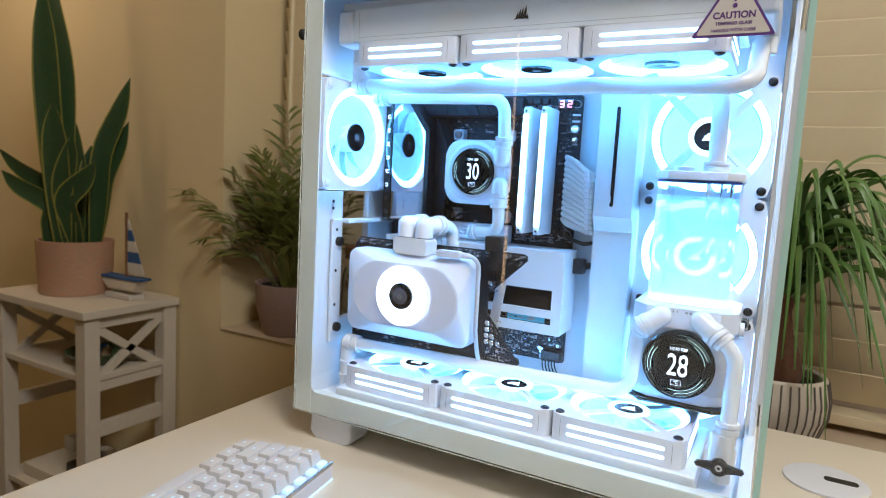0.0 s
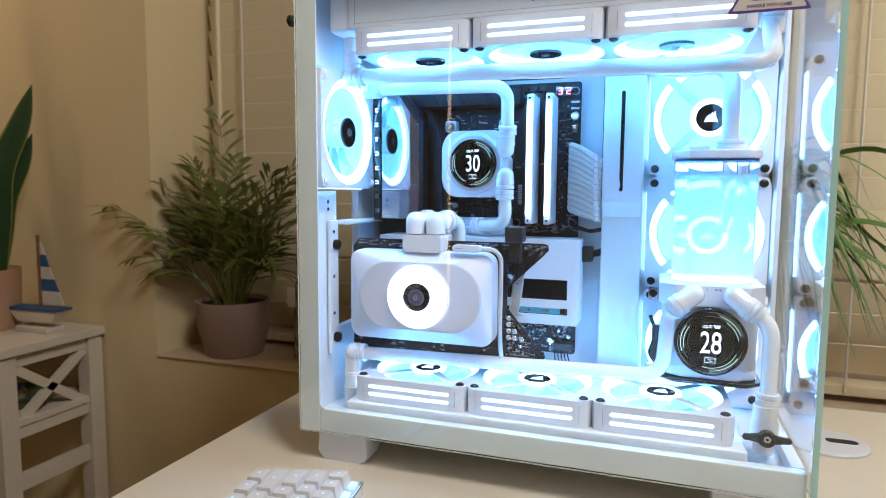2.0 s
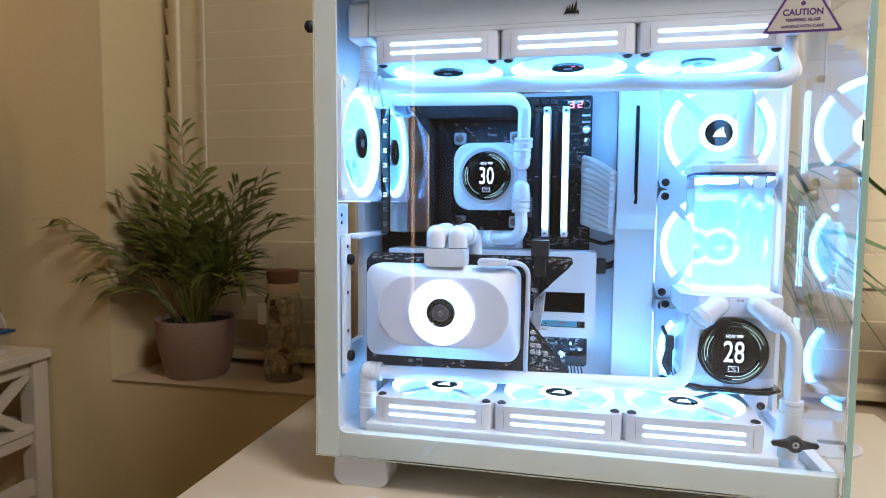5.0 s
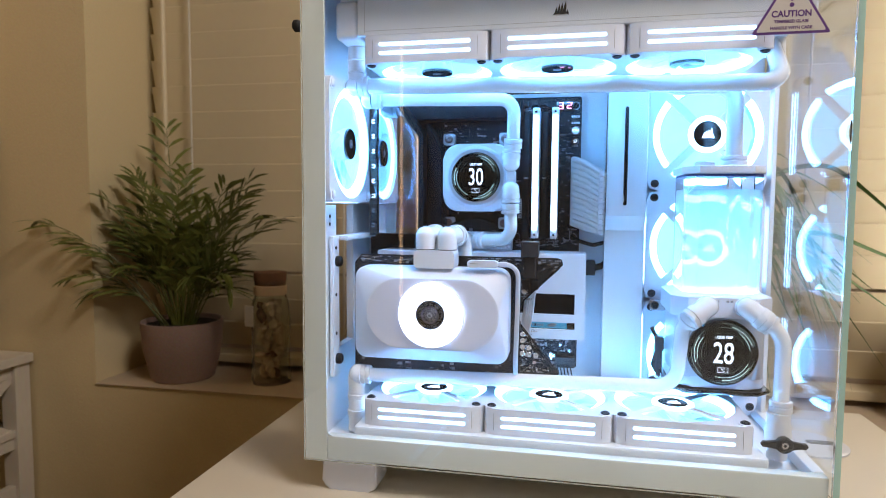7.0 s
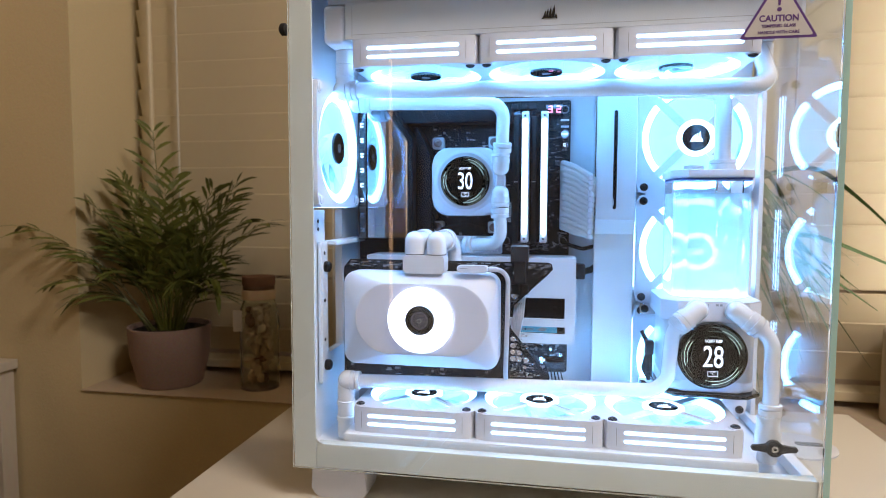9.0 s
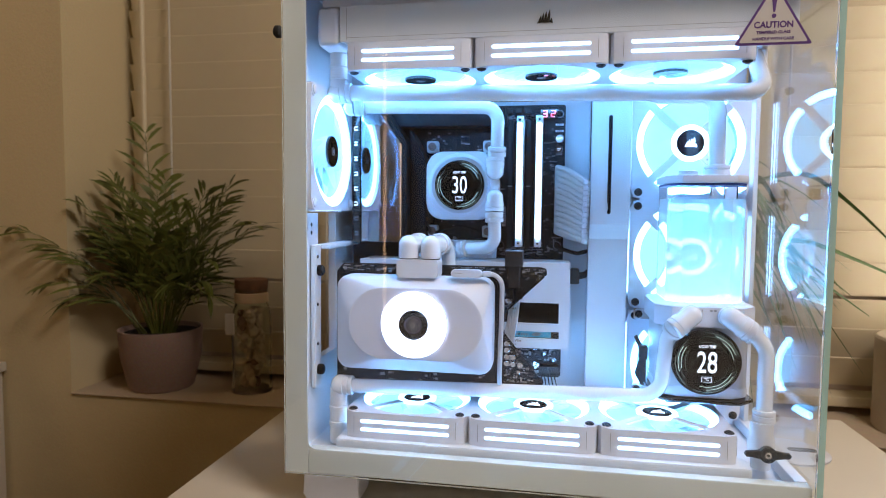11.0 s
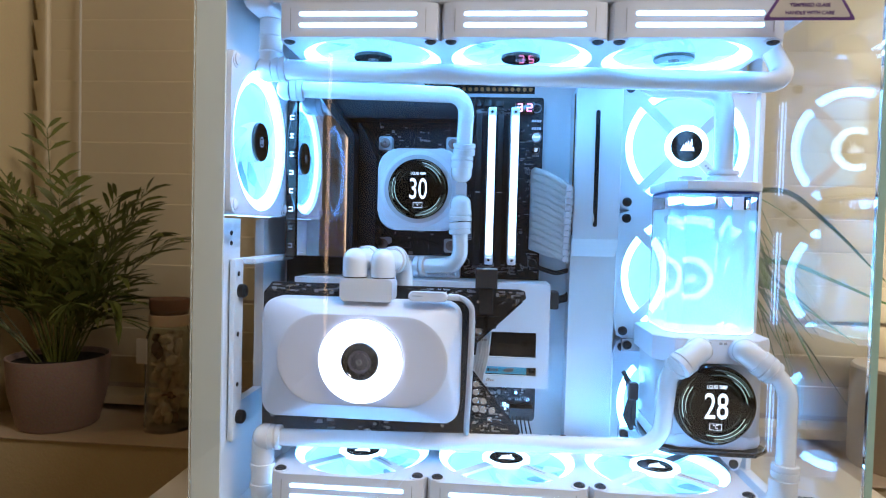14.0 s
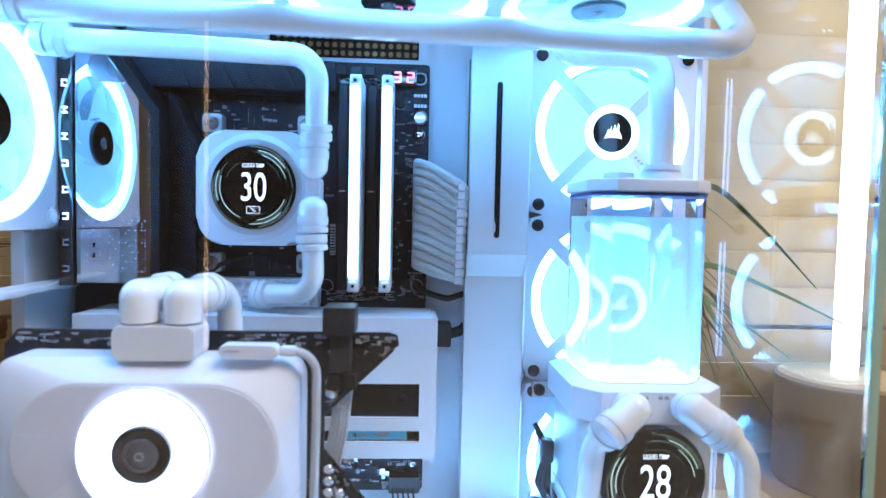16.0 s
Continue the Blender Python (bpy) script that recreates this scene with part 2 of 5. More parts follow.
def writing(name, text, size, m, material, parent, depth=0.0002, squeeze=1.0, bold=0.0):
    """Letters in the built-in font, made into a mesh; m places their centre."""
    cu = bpy.data.curves.new(name, "FONT")
    cu.body, cu.size, cu.align_x, cu.align_y, cu.extrude = text, size, "CENTER", "CENTER", depth
    cu.offset = bold * size
    ob = bpy.data.objects.new(name, cu)
    scene.collection.objects.link(ob)
    mesh = bpy.data.meshes.new_from_object(ob.evaluated_get(bpy.context.evaluated_depsgraph_get()))
    bpy.data.objects.remove(ob)
    bm = bmesh.new()
    bm.from_mesh(mesh)
    bpy.data.meshes.remove(mesh)
    bmesh.ops.transform(bm, matrix=m @ Matrix.Diagonal((squeeze, 1, 1, 1)), verts=bm.verts)
    return part(name, bm, material, parent, smooth=False)


FACE = pose(0, 0, 0, 90, 0, 0)  # text and lathes that face the camera's side (-y)


def facing(x, y, z):
    return Matrix.Translation((x, y, z)) @ FACE


# ---- the room ----
FLOOR_Z, CEIL_Z, SILL_Z = -0.73, 1.75, -0.065
WALL_Y, BLIND_Y, NICHE_X, NICHE_R = 0.475, 0.655, -0.632, 1.9
X0, X1, Y0 = -2.1, 2.3, -2.6
setting("floor", box((X0, Y0, FLOOR_Z - 0.05), (X1, 1.0, FLOOR_Z)), FLOOR_WOOD, "brown wooden floor under the desk", "floor")
setting("ceiling", box((X0, Y0, CEIL_Z), (X1, 1.0, CEIL_Z + 0.05)), WALL, "plain painted ceiling", "ceiling")
bm = box((X0, WALL_Y, FLOOR_Z), (NICHE_X, WALL_Y + 0.26, CEIL_Z))
box((NICHE_X, WALL_Y, FLOOR_Z), (NICHE_R, WALL_Y + 0.26, SILL_Z - 0.003), bm=bm)
box((NICHE_R, WALL_Y, FLOOR_Z), (X1, WALL_Y + 0.26, CEIL_Z), bm=bm)
box((NICHE_X, WALL_Y, 1.45), (NICHE_R, WALL_Y + 0.26, CEIL_Z), bm=bm)
setting("wall_window", bm, WALL, "warm beige plaster wall with a deep window niche", "wall")
setting("wall_left", box((X0 - 0.1, Y0, FLOOR_Z), (X0, 1.0, CEIL_Z)), WALL, "plain beige wall", "wall")
setting("wall_right", box((X1, Y0, FLOOR_Z), (X1 + 0.1, 1.0, CEIL_Z)), WALL, "plain beige wall", "wall")
setting("wall_behind", box((X0, Y0 - 0.1, FLOOR_Z), (X1, Y0, CEIL_Z)), WALL, "plain beige wall", "wall")
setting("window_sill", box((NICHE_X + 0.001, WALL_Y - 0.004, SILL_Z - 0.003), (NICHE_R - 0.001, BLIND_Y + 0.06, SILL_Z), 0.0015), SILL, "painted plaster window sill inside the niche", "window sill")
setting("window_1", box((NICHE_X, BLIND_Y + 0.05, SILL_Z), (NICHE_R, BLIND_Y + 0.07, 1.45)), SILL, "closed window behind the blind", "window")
# the horizontal blind: tilted slats, cords, bottom rail, wand
blind = thing("venetian_blind", (NICHE_X + 0.006, BLIND_Y, SILL_Z), "cream wooden venetian blind, almost closed, in the window niche", "window blind")
PITCH = 0.055
slat_bm = box((0, -0.0308, -0.0013), (NICHE_R - NICHE_X - 0.05, 0.0308, 0.0013), 0.001)
slat_mesh = bpy.data.meshes.new("slat")
slat_bm.to_mesh(slat_mesh)
slat_bm.free()
slat_mesh.materials.append(SLAT)
for i in range(25):
    z = 0.07 + i * PITCH * (1 if i > 2 else 0.92)
    tilt = 102 if i > 2 else 116 - 4 * i
    s = new("slat", slat_mesh)
    s.parent = blind
    s.matrix_local = pose(0.005, 0, z, tilt, 0, 0)
part("bottom_rail", box((NICHE_X + 0.025, BLIND_Y - 0.027, SILL_Z + 0.012), (NICHE_R - 0.03, BLIND_Y + 0.027, SILL_Z + 0.03), 0.003), SLAT, blind)
for x in (NICHE_X + 0.118, -0.18, 0.34, 0.66, 1.1):
    part("ladder_cord", rod((x, BLIND_Y - 0.03, SILL_Z + 0.02), (x, BLIND_Y - 0.03, 1.44), 0.0022, 8), STRING, blind)
part("tilt_wand", rod((NICHE_X + 0.068, BLIND_Y - 0.045, 0.36), (NICHE_X + 0.063, BLIND_Y - 0.04, 1.43), 0.0055, 10), SLAT, blind, "thin white tilt wand")

# ---- the desk ----
desk = thing("desk", (0.27, 0.0, FLOOR_Z), "white laminate desk with a round cable grommet", "desk")
part("desktop", box((-0.113, -1.1, -0.028), (0.658, 0.385, 0.0), 0.002), DESK, desk)
for x in (-0.07, 0.6):
    for y in (-1.0, 0.32):
        part("leg", box((x - 0.025, y - 0.025, FLOOR_Z), (x + 0.025, y + 0.025, -0.028), 0.003), DESK, desk)
gx, gy = 0.545, 0.245
grommet = thing("cable_grommet", (gx, gy, 0), "round white plastic cable grommet set in the desk", "cable grommet")
part("lid", lathe([(0, 0.0005), (0.041, 0.0005), (0.041, 0.0025), (0.037, 0.0045), (0.0, 0.0045)], pose(gx, gy, 0), 40), PLASTIC, grommet)
part("slot", prism(rounded(gx - 0.002, gy - 0.006, gx + 0.03, gy + 0.006, 0.005), 0.0035, 0.0049, "z"), BLACK_PLASTIC, grommet, "dark cable opening")

# ---- the computer case ----
CX0, CX1, CY1, CZ0, CZ1 = 0.012, 0.479, 0.325, 0.036, 0.512
FAN_Y0, TRAY = 0.0225, 0.178  # front faces of the bottom fans; front of the motherboard tray
case = thing("computer_case", (0.245, 0.16, 0), "white dual-chamber computer case with glass side and front, lit inside", "computer case")
# glass side: printed border, then the clear pane
bm = box((CX0, 0.0045, CZ0), (CX0 + 0.022, 0.0066, CZ1), 0.0006)
part("rear_pillar", bm, BORDER, case)
def corner(z, way):
    """The rounded inner corner of the printed border."""
    x, r = CX0 + 0.022, 0.007
    arc = [(x + r - r * math.cos(a), z + way * (r - r * math.sin(a))) for a in [math.pi / 2 * i / 8 for i in range(9)]]
    part("border_corner", prism([(x - 0.0005, z - way * 0.0005)] + arc, 0.0047, 0.0062), BORDER, case)


corner(CZ0 + 0.024, 1)
corner(0.484, -1)
part("lower_border", box((CX0 + 0.022, 0.0045, CZ0), (CX1 - 0.006, 0.016, CZ0 + 0.024), 0.002), BORDER, case)
part("upper_border", box((CX0 + 0.022, 0.0045, 0.484), (CX1 - 0.006, 0.016, CZ1), 0.002), BORDER, case)
side = part("side_glass", box((CX0, 0.0, CZ0), (CX1 - 0.005, 0.004, CZ1)), GLASS, case, "clear tempered glass side panel", False)
front = part("front_glass", box((CX1 - 0.004, 0.001, CZ0 + 0.006), (CX1, 0.205, CZ1)), GLASS, case, "clear tempered glass front panel", False)
part("glass_edge", box((CX1 - 0.0044, -0.0002, CZ0 + 0.006), (CX1 + 0.0004, 0.0007, CZ1), 0.0002), surface("ground_glass_edge", (0.52, 0.8, 0.76), 0.18, vary=0.03), case, "pale green ground glass edge")
side.visible_shadow = front.visible_shadow = False
# floor tray, rear wall with openings, roof, motherboard tray, second chamber
part("floor_pan", box((CX0, 0.0165, CZ0), (CX1 - 0.005, CY1, CZ0 + 0.012), 0.002), CASE_WHITE, case)
part("floor_rail", box((0.055, 0.0205, CZ0 + 0.012), (0.432, 0.15, CZ0 + 0.0296), 0.003), CASE_WHITE, case)
part("front_lip", box((0.463, 0.0165, CZ0 + 0.012), (CX1 - 0.005, 0.2, CZ0 + 0.024), 0.002), CASE_WHITE, case)
part("roof", box((CX0, 0.0165, 0.496), (CX1 - 0.005, CY1, CZ1), 0.002), CASE_WHITE, case)
bm = box((CX0, 0.0068, 0.41), (CX0 + 0.008, TRAY + 0.004, 0.496))
box((CX0, 0.1285, 0.2815), (CX0 + 0.008, TRAY + 0.004, 0.41), bm=bm)
box((CX0, 0.0068, CZ0 + 0.012), (CX0 + 0.008, 0.068, 0.2815), bm=bm)
box((CX0, 0.12, CZ0 + 0.012), (CX0 + 0.008, TRAY + 0.004, 0.2815), bm=bm)
box((CX0, 0.068, CZ0 + 0.012), (CX0 + 0.008, 0.12, 0.13), bm=bm)
part("rear_wall", bm, CASE_WHITE, case)
# bracket column on the rear wall, with a shelf lip
part("slot_bracket", box((CX0 + 0.009, 0.045, 0.105), (CX0 + 0.014, 0.062, 0.25), 0.0015), CASE_WHITE, case)
part("slot_shelf", box((CX0 + 0.009, 0.06, 0.245), (CX0 + 0.024, 0.155, 0.25), 0.0015), CASE_WHITE, case)
for z in (0.224, 0.123):
    part("thumb_screw", lathe([(0, 0), (0.0055, 0), (0.0055, 0.004), (0.004, 0.0055), (0.0015, 0.0055), (0, 0.004)], Matrix.Translation((CX0 + 0.014, 0.054, z)) @ pose(0, 0, 0, 0, 90, 0), 16), BLACK, case, "black thumb screw")
for z in (0.238, 0.262, 0.270, 0.19, 0.15):
    part("rivet_hole", rod((CX0 + 0.0145 if z < 0.25 else CX0 + 0.008, 0.05, z), (CX0 + 0.0152 if z < 0.25 else CX0 + 0.0087, 0.05, z), 0.002, 10), BLACK, case)
# motherboard tray with the upper cable opening (perforated strip behind)
bm = box((CX0, TRAY, CZ0 + 0.012), (0.345, TRAY + 0.004, 0.409))
box((CX0, TRAY, 0.409), (0.155, TRAY + 0.004, 0.496), bm=bm)
box((0.262, TRAY, 0.409), (0.345, TRAY + 0.004, 0.496), bm=bm)
box((0.155, TRAY, 0.432), (0.262, TRAY + 0.004, 0.496), bm=bm)
part("board_tray", bm, CASE_WHITE, case)
part("back_panel", box((CX0, CY1 - 0.004, CZ0 + 0.012), (CX1, CY1, 0.496)), CASE_WHITE, case)
bm = box((0.15, 0.2, 0.40), (0.30, 0.203, 0.45))
part("perforated_strip", bm, BLACK, case)
bm = bmesh.new()
for i in range(22):
    for j in range(6):
        rod((0.157 + i * 0.006, 0.1985, 0.406 + j * 0.006), (0.157 + i * 0.006, 0.1999, 0.406 + j * 0.006), 0.002, 8, bm)
part("brass_perforation", bm, COPPER, case)
# front fan column: frame bars beside the side fans
part("fan_mount", box((0.343, TRAY + 0.0125, CZ0 + 0.012), (0.4625, TRAY + 0.016, 0.496), 0.001), CASE_WHITE, case)
part("front_post", box((0.4665, 0.168, CZ0 + 0.024), (0.4715, 0.2, 0.496), 0.001), CASE_WHITE, case)
# slotted cable cover: upper box, sloping fold, lower plate
px0, px1 = 0.2967, 0.3377
prof = [(0.138, 0.408), (0.138, 0.272), (0.151, 0.256), (0.151, 0.05), (TRAY - 0.001, 0.05), (TRAY - 0.001, 0.408)]
bm = prism(prof, px0, px1, "x", 0.0015)
part("cable_cover", bm, CASE_WHITE, case, "white folded steel cable cover")
part("cover_slot", prism(rounded(0.3142, 0.283, 0.3179, 0.3865, 0.0018), 0.1372, 0.1379), BLACK, case, "long dark slot")
part("slot_lug", prism([(0.3143, 0.286), (0.3152, 0.288), (0.3152, 0.292), (0.3143, 0.295)], 0.1366, 0.1371), CASE_WHITE, case)
part("cover_flank", box((px0 - 0.0006, 0.1415, 0.275), (px0 - 0.0001, 0.148, 0.402)), BLACK, case, "dark perforated strip along the cover's edge")
bm = bmesh.new()
for i in range(24):
    rod((px0 - 0.0009, 0.1447, 0.278 + i * 0.0052), (px0 - 0.0005, 0.1447, 0.278 + i * 0.0052), 0.0018, 8, bm)
part("flank_perforation", bm, COPPER, case)
# feet
for x in (0.023, 0.405):
    for y in (0.018, 0.27):
        bm = prism(rounded(x, 0.0, x + 0.056, CZ0 + 0.004, 0.008, 5)[12:] + rounded(x, 0.0, x + 0.056, CZ0 + 0.0005, 0.0005, 2)[:6], y, y + 0.035, "y", 0.003)
        part("foot", bm, PLASTIC, case)
part("foot_slot", prism(rounded(0.045, 0.0325, 0.075, 0.036, 0.0015), 0.0174, 0.0179), BLACK, case)
part("rear_knob", lathe([(0, 0), (0.0035, 0), (0.0055, 0.002), (0.0055, 0.006), (0.003, 0.008), (0, 0.008)], Matrix.Translation((CX0 - 0.001, 0.004, 0.447)) @ pose(0, 0, 0, 0, -90, 0), 16), RUBBER, case, "small black knob on the rear edge")
for x in (0.285, 0.2985):
    part("floor_screw", lathe([(0, 0.0), (0.004, 0), (0.004, 0.0015), (0.0025, 0.0025), (0, 0.0018)], pose(x, 0.155, 0.085), 14), BLACK, case)

# ---- fans ----
def sail_logo(m, material, parent, size=0.012):
    """The maker's mark as plain curved blades over a swept base."""
    bm = bmesh.new()
    for x, h, w in ((-0.4, 0.42, 0.17), (-0.25, 0.56, 0.18), (-0.09, 0.66, 0.2), (0.08, 0.76, 0.24)):
        edge = [(x, 0.0), (x + w * 0.95, 0.0), (x + w * 1.1, h * 0.3), (x + w * 1.15, h * 0.6), (x + w * 1.0, h), (x + w * 0.72, h * 0.74), (x + w * 0.35, h * 0.35)]
        prism([(a * size, (b - 0.28) * size) for a, b in edge], 0, 0.0003, "z", bm=bm)
    edge = [(-0.48, -0.1), (-0.4, 0.03), (0.32, 0.03), (0.42, 0.22), (0.5, 0.02), (0.5, -0.14), (0.36, -0.04), (0.1, -0.06), (-0.2, -0.04)]
    prism([(a * size, (b - 0.28) * size) for a, b in edge], 0, 0.0003, "z", bm=bm)
    bmesh.ops.transform(bm, matrix=m, verts=bm.verts)
    return part("mark", bm, material, parent, smooth=False)


def build_fan(struts, m_label, dark_screws=True):
    """A 120 mm lit fan about the origin, its face at z = 0 looking up, its body down to z = -0.025."""
    fan = thing("case_fan", (0, 0, 0), m_label, "fan", "lit case fans")
    body = ring_plate(squircle(0.06, 0.009), circle(0.0555), -0.025, 0)
    part("frame", body, PLASTIC, fan)
    part("glow_ring", ring_plate(circle(0.0555), circle(0.0485 if struts else 0.047), -0.006, -0.0035), LED_RING, fan, "white-blue light ring")
    bm = bmesh.new()
    for k in range(9):
        one = bmesh.new()
        rows = []
        for i in range(7):
            r = 0.016 + i * 0.0052
            a0 = 2 * math.pi * k / 9 + 0.10 * i
            rows.append([one.verts.new((r * math.cos(a0 + s * 0.86), r * math.sin(a0 + s * 0.86), -0.007 - 0.011 * s)) for s in (0, 0.33, 0.66, 1.0)])
        for a, b in zip(rows, rows[1:]):
            for j in range(3):
                one.faces.new((a[j], a[j + 1], b[j + 1], b[j]))
        bmesh.ops.solidify(one, geom=one.faces[:], thickness=0.0009)
        join(bm, one)
    # opaque blades; their pale blue light is emission in the material
    part("blades", bm, BLADE, fan, "opaque blades with the ring's pale blue light put in as glow")
    part("grille", lathe([(0, -0.0235), (0.0553, -0.0235), (0.0553, -0.0245), (0, -0.0245)], None, 40), GRILLE, fan)
    hub_r = 0.0175 if struts else 0.0162
    part("hub", lathe([(0, -0.022), (hub_r, -0.022), (hub_r, -0.0035), (hub_r - 0.001, -0.0025), (0, -0.0025)], None, 32), PLASTIC, fan)
    if struts:
        for k in range(4):
            a = radians(45 + 90 * k)
            bm = box((0.017, -0.0045, -0.0035), (0.066, 0.0045, -0.0008), 0.0006)
            bmesh.ops.transform(bm, matrix=Matrix.Rotation(a, 4, "Z"), verts=bm.verts)
            part("strut", bm, PLASTIC, fan)
        part("hub_glow", ring_plate(circle(0.0195), circle(0.0145), -0.0025, -0.0004), LED_HUB, fan, "lit hub ring")
    cap = 0.0143 if struts else 0.0158
    part("hub_cap", lathe([(0, -0.0025), (cap, -0.0025), (cap, -0.0008), (cap - 0.0005, -0.0003), (0, -0.0003)], None, 32), GLOSS_BLACK, fan, "glossy black hub cap")
    if not struts:
        part("hub_mark", ring_plate(circle(0.0042, 24), circle(0.0033, 24), -0.0003, -0.0001), PRINT_GREY, fan)
        part("hub_dot", ring_plate(circle(0.0018, 16), circle(0.0008, 16), -0.0003, -0.0001), PRINT_GREY, fan)
    if struts:
        sail_logo(pose(0, 0.0005, -0.0002), LED_WHITE, fan, 0.013)
        for k in range(6):
            a = radians(-45)
            bm = box((0.024 + k * 0.0031, -0.0009, -0.00075), (0.0258 + k * 0.0031, 0.0009, -0.0006))
            bmesh.ops.transform(bm, matrix=Matrix.Rotation(a, 4, "Z"), verts=bm.verts)
            part("letter_bar", bm, PRINT_GREY, fan)
    for k in range(4):
        turn = Matrix.Rotation(radians(90 * k), 4, "Z")
        for h in (-0.0085, -0.0165):
            bm = prism(rounded(-0.043, h - 0.0015, 0.043, h + 0.0015, 0.0015, 4), -0.0604, -0.0598)
            bmesh.ops.transform(bm, matrix=turn, verts=bm.verts)
            part("light_bar", bm, LED_BAR, fan, "slim white light bar")
        for sx in (-0.0495, 0.0495):
            bm = box((sx - 0.0002, -0.0602, -0.0205), (sx + 0.0002, -0.0598, -0.004))
            bmesh.ops.transform(bm, matrix=turn, verts=bm.verts)
            part("panel_seam", bm, PRINT_GREY, fan)
        x, y = 0.0525 * (1 if k in (0, 3) else -1), 0.0525 * (1 if k < 2 else -1)
        part("screw_boss", lathe([(0, -0.001), (0.0062, -0.001), (0.0062, 0.0006), (0.0052, 0.0008), (0, 0.0008)], pose(x, y, 0), 20), PLASTIC, fan)
        scr = part("screw", lathe([(0, 0), (0.0043, 0.0008), (0.0043, 0.0016), (0.003, 0.0026), (0.0012, 0.0028), (0, 0.0018)], pose(x, y, 0), 16), SCREW_STEEL if dark_screws else PLASTIC, fan, "dark cross-head screw" if dark_screws else "")
        if dark_screws:
            bm = box((x - 0.002, y - 0.0004, 0.0019), (x + 0.002, y + 0.0004, 0.0031))
            box((x - 0.0004, y - 0.002, 0.0019), (x + 0.0004, y + 0.002, 0.003), bm=bm)
            part("cross_slot", bm, RUBBER, scr)
    return fan


strut_fan = build_fan(True, "white square case fan with lit ring, crossed struts and black hub")
rotor_fan = build_fan(False, "white square case fan, glowing blades around a dark hub")
strut_fan.matrix_basis = pose(0.122, FAN_Y0 + 0.063, 0.0908)
for i in (1, 2):
    copy_thing(strut_fan, pose(0.122 + 0.12 * i, FAN_Y0 + 0.063, 0.0908))
for z in (0.3595, 0.2395, 0.1195):
    copy_thing(strut_fan, pose(0.4015, 0.1645, z, 90, 0, 0))
rotor_fan.matrix_basis = pose(0.124, 0.082, 0.4145, 180, 0, 0)
for i in (1, 2):
    copy_thing(rotor_fan, pose(0.124 + 0.12 * i, 0.082, 0.4145, 180, 0, 0))
rear_fan = build_fan(False, "white rear case fan with glowing blades and white screws", False)
rear_fan.matrix_basis = pose(0.0372, 0.0674, 0.344, 0, 90, 0)

# ---- radiator above the top fans ----
rad = thing("radiator", (0.245, 0.086, 0.44), "white radiator with rounded end tanks above the fans", "radiator")
part("core", box((0.062, 0.029, 0.4405), (0.432, 0.145, 0.468), 0.002), CASE_WHITE, rad)
part("side_cover", box((0.0585, 0.025, 0.4405), (0.436, 0.0285, 0.474), 0.0015), CASE_WHITE, rad)
part("cover_seam", box((0.0655, 0.0248, 0.4425), (0.0659, 0.0251, 0.472)), PRINT_GREY, rad)
part("cover_seam", box((0.0655, 0.0248, 0.4445), (0.434, 0.0251, 0.4448)), PRINT_GREY, rad)
part("end_tank", box((0.036, 0.026, 0.438), (0.058, 0.148, 0.474), 0.005, seg=3), PLASTIC, rad)
part("end_tank", box((0.4365, 0.026, 0.4405), (0.456, 0.148, 0.474), 0.005, seg=3), PLASTIC, rad)
sail_logo(facing(0.247, 0.0246, 0.4555), LOGO_DARK, rad, 0.014)
part("top_gap", box((0.04, 0.03, 0.4745), (0.455, 0.15, 0.482), 0.001), CASE_WHITE, rad)

# ---- motherboard ----
MB_Y = 0.166
board = thing("motherboard", (0.15, MB_Y, 0.098), "black motherboard with heatsinks, slots and small parts", "motherboard")
part("circuit_board", prism(rounded(0.026, 0.098, 0.270, 0.403, 0.003), MB_Y, MB_Y + 0.002), PCB, board)
part("standoff_block", box((0.03, MB_Y + 0.002, 0.1), (0.266, TRAY, 0.4)), BLACK, board)
# power-stage heatsink: ribbed block along the top, angled block at the rear ports
bm = box((0.062, 0.146, 0.378), (0.207, MB_Y, 0.399), 0.002)
for i in range(7):
    x = 0.098 + i * 0.014
    prism([(x, 0.3985), (x + 0.004, 0.3985), (x + 0.014, 0.379), (x + 0.010, 0.379)], 0.1435, 0.146, bm=bm)
part("top_heatsink", bm, HEATSINK, board, "dark ribbed heatsink")
bm = prism([(0.1005, 0.248), (0.118, 0.248), (0.118, 0.34), (0.112, 0.352), (0.106, 0.366), (0.1005, 0.374)], 0.139, MB_Y, bevel=0.001)
for i in range(8):
    prism([(0.1185, 0.252 + i * 0.011), (0.1185, 0.2575 + i * 0.011), (0.1215, 0.2545 + i * 0.011), (0.1215, 0.2495 + i * 0.011)], 0.141, 0.164, bm=bm)
    prism([(0.1015, 0.258 + i * 0.0115), (0.1015, 0.262 + i * 0.0115), (0.117, 0.2555 + i * 0.0115), (0.117, 0.2515 + i * 0.0115)], 0.1372, 0.139, bm=bm)
part("port_heatsink", bm, HEATSINK, board, "dark finned heatsink")
part("port_cover", prism([(0.048, 0.25), (0.0945, 0.25), (0.0945, 0.357), (0.064, 0.398), (0.048, 0.398)], 0.1255, 0.16, bevel=0.0008), MIRROR_DARK, board, "mirror-gloss port cover")
part("cover_frame", prism([(0.0655, 0.3985), (0.072, 0.3985), (0.1003, 0.3595), (0.1003, 0.248), (0.0952, 0.248), (0.0952, 0.3575)], 0.1245, 0.16, bevel=0.0006), BLACK, board, "black frame round the port cover")
bm = bmesh.new()
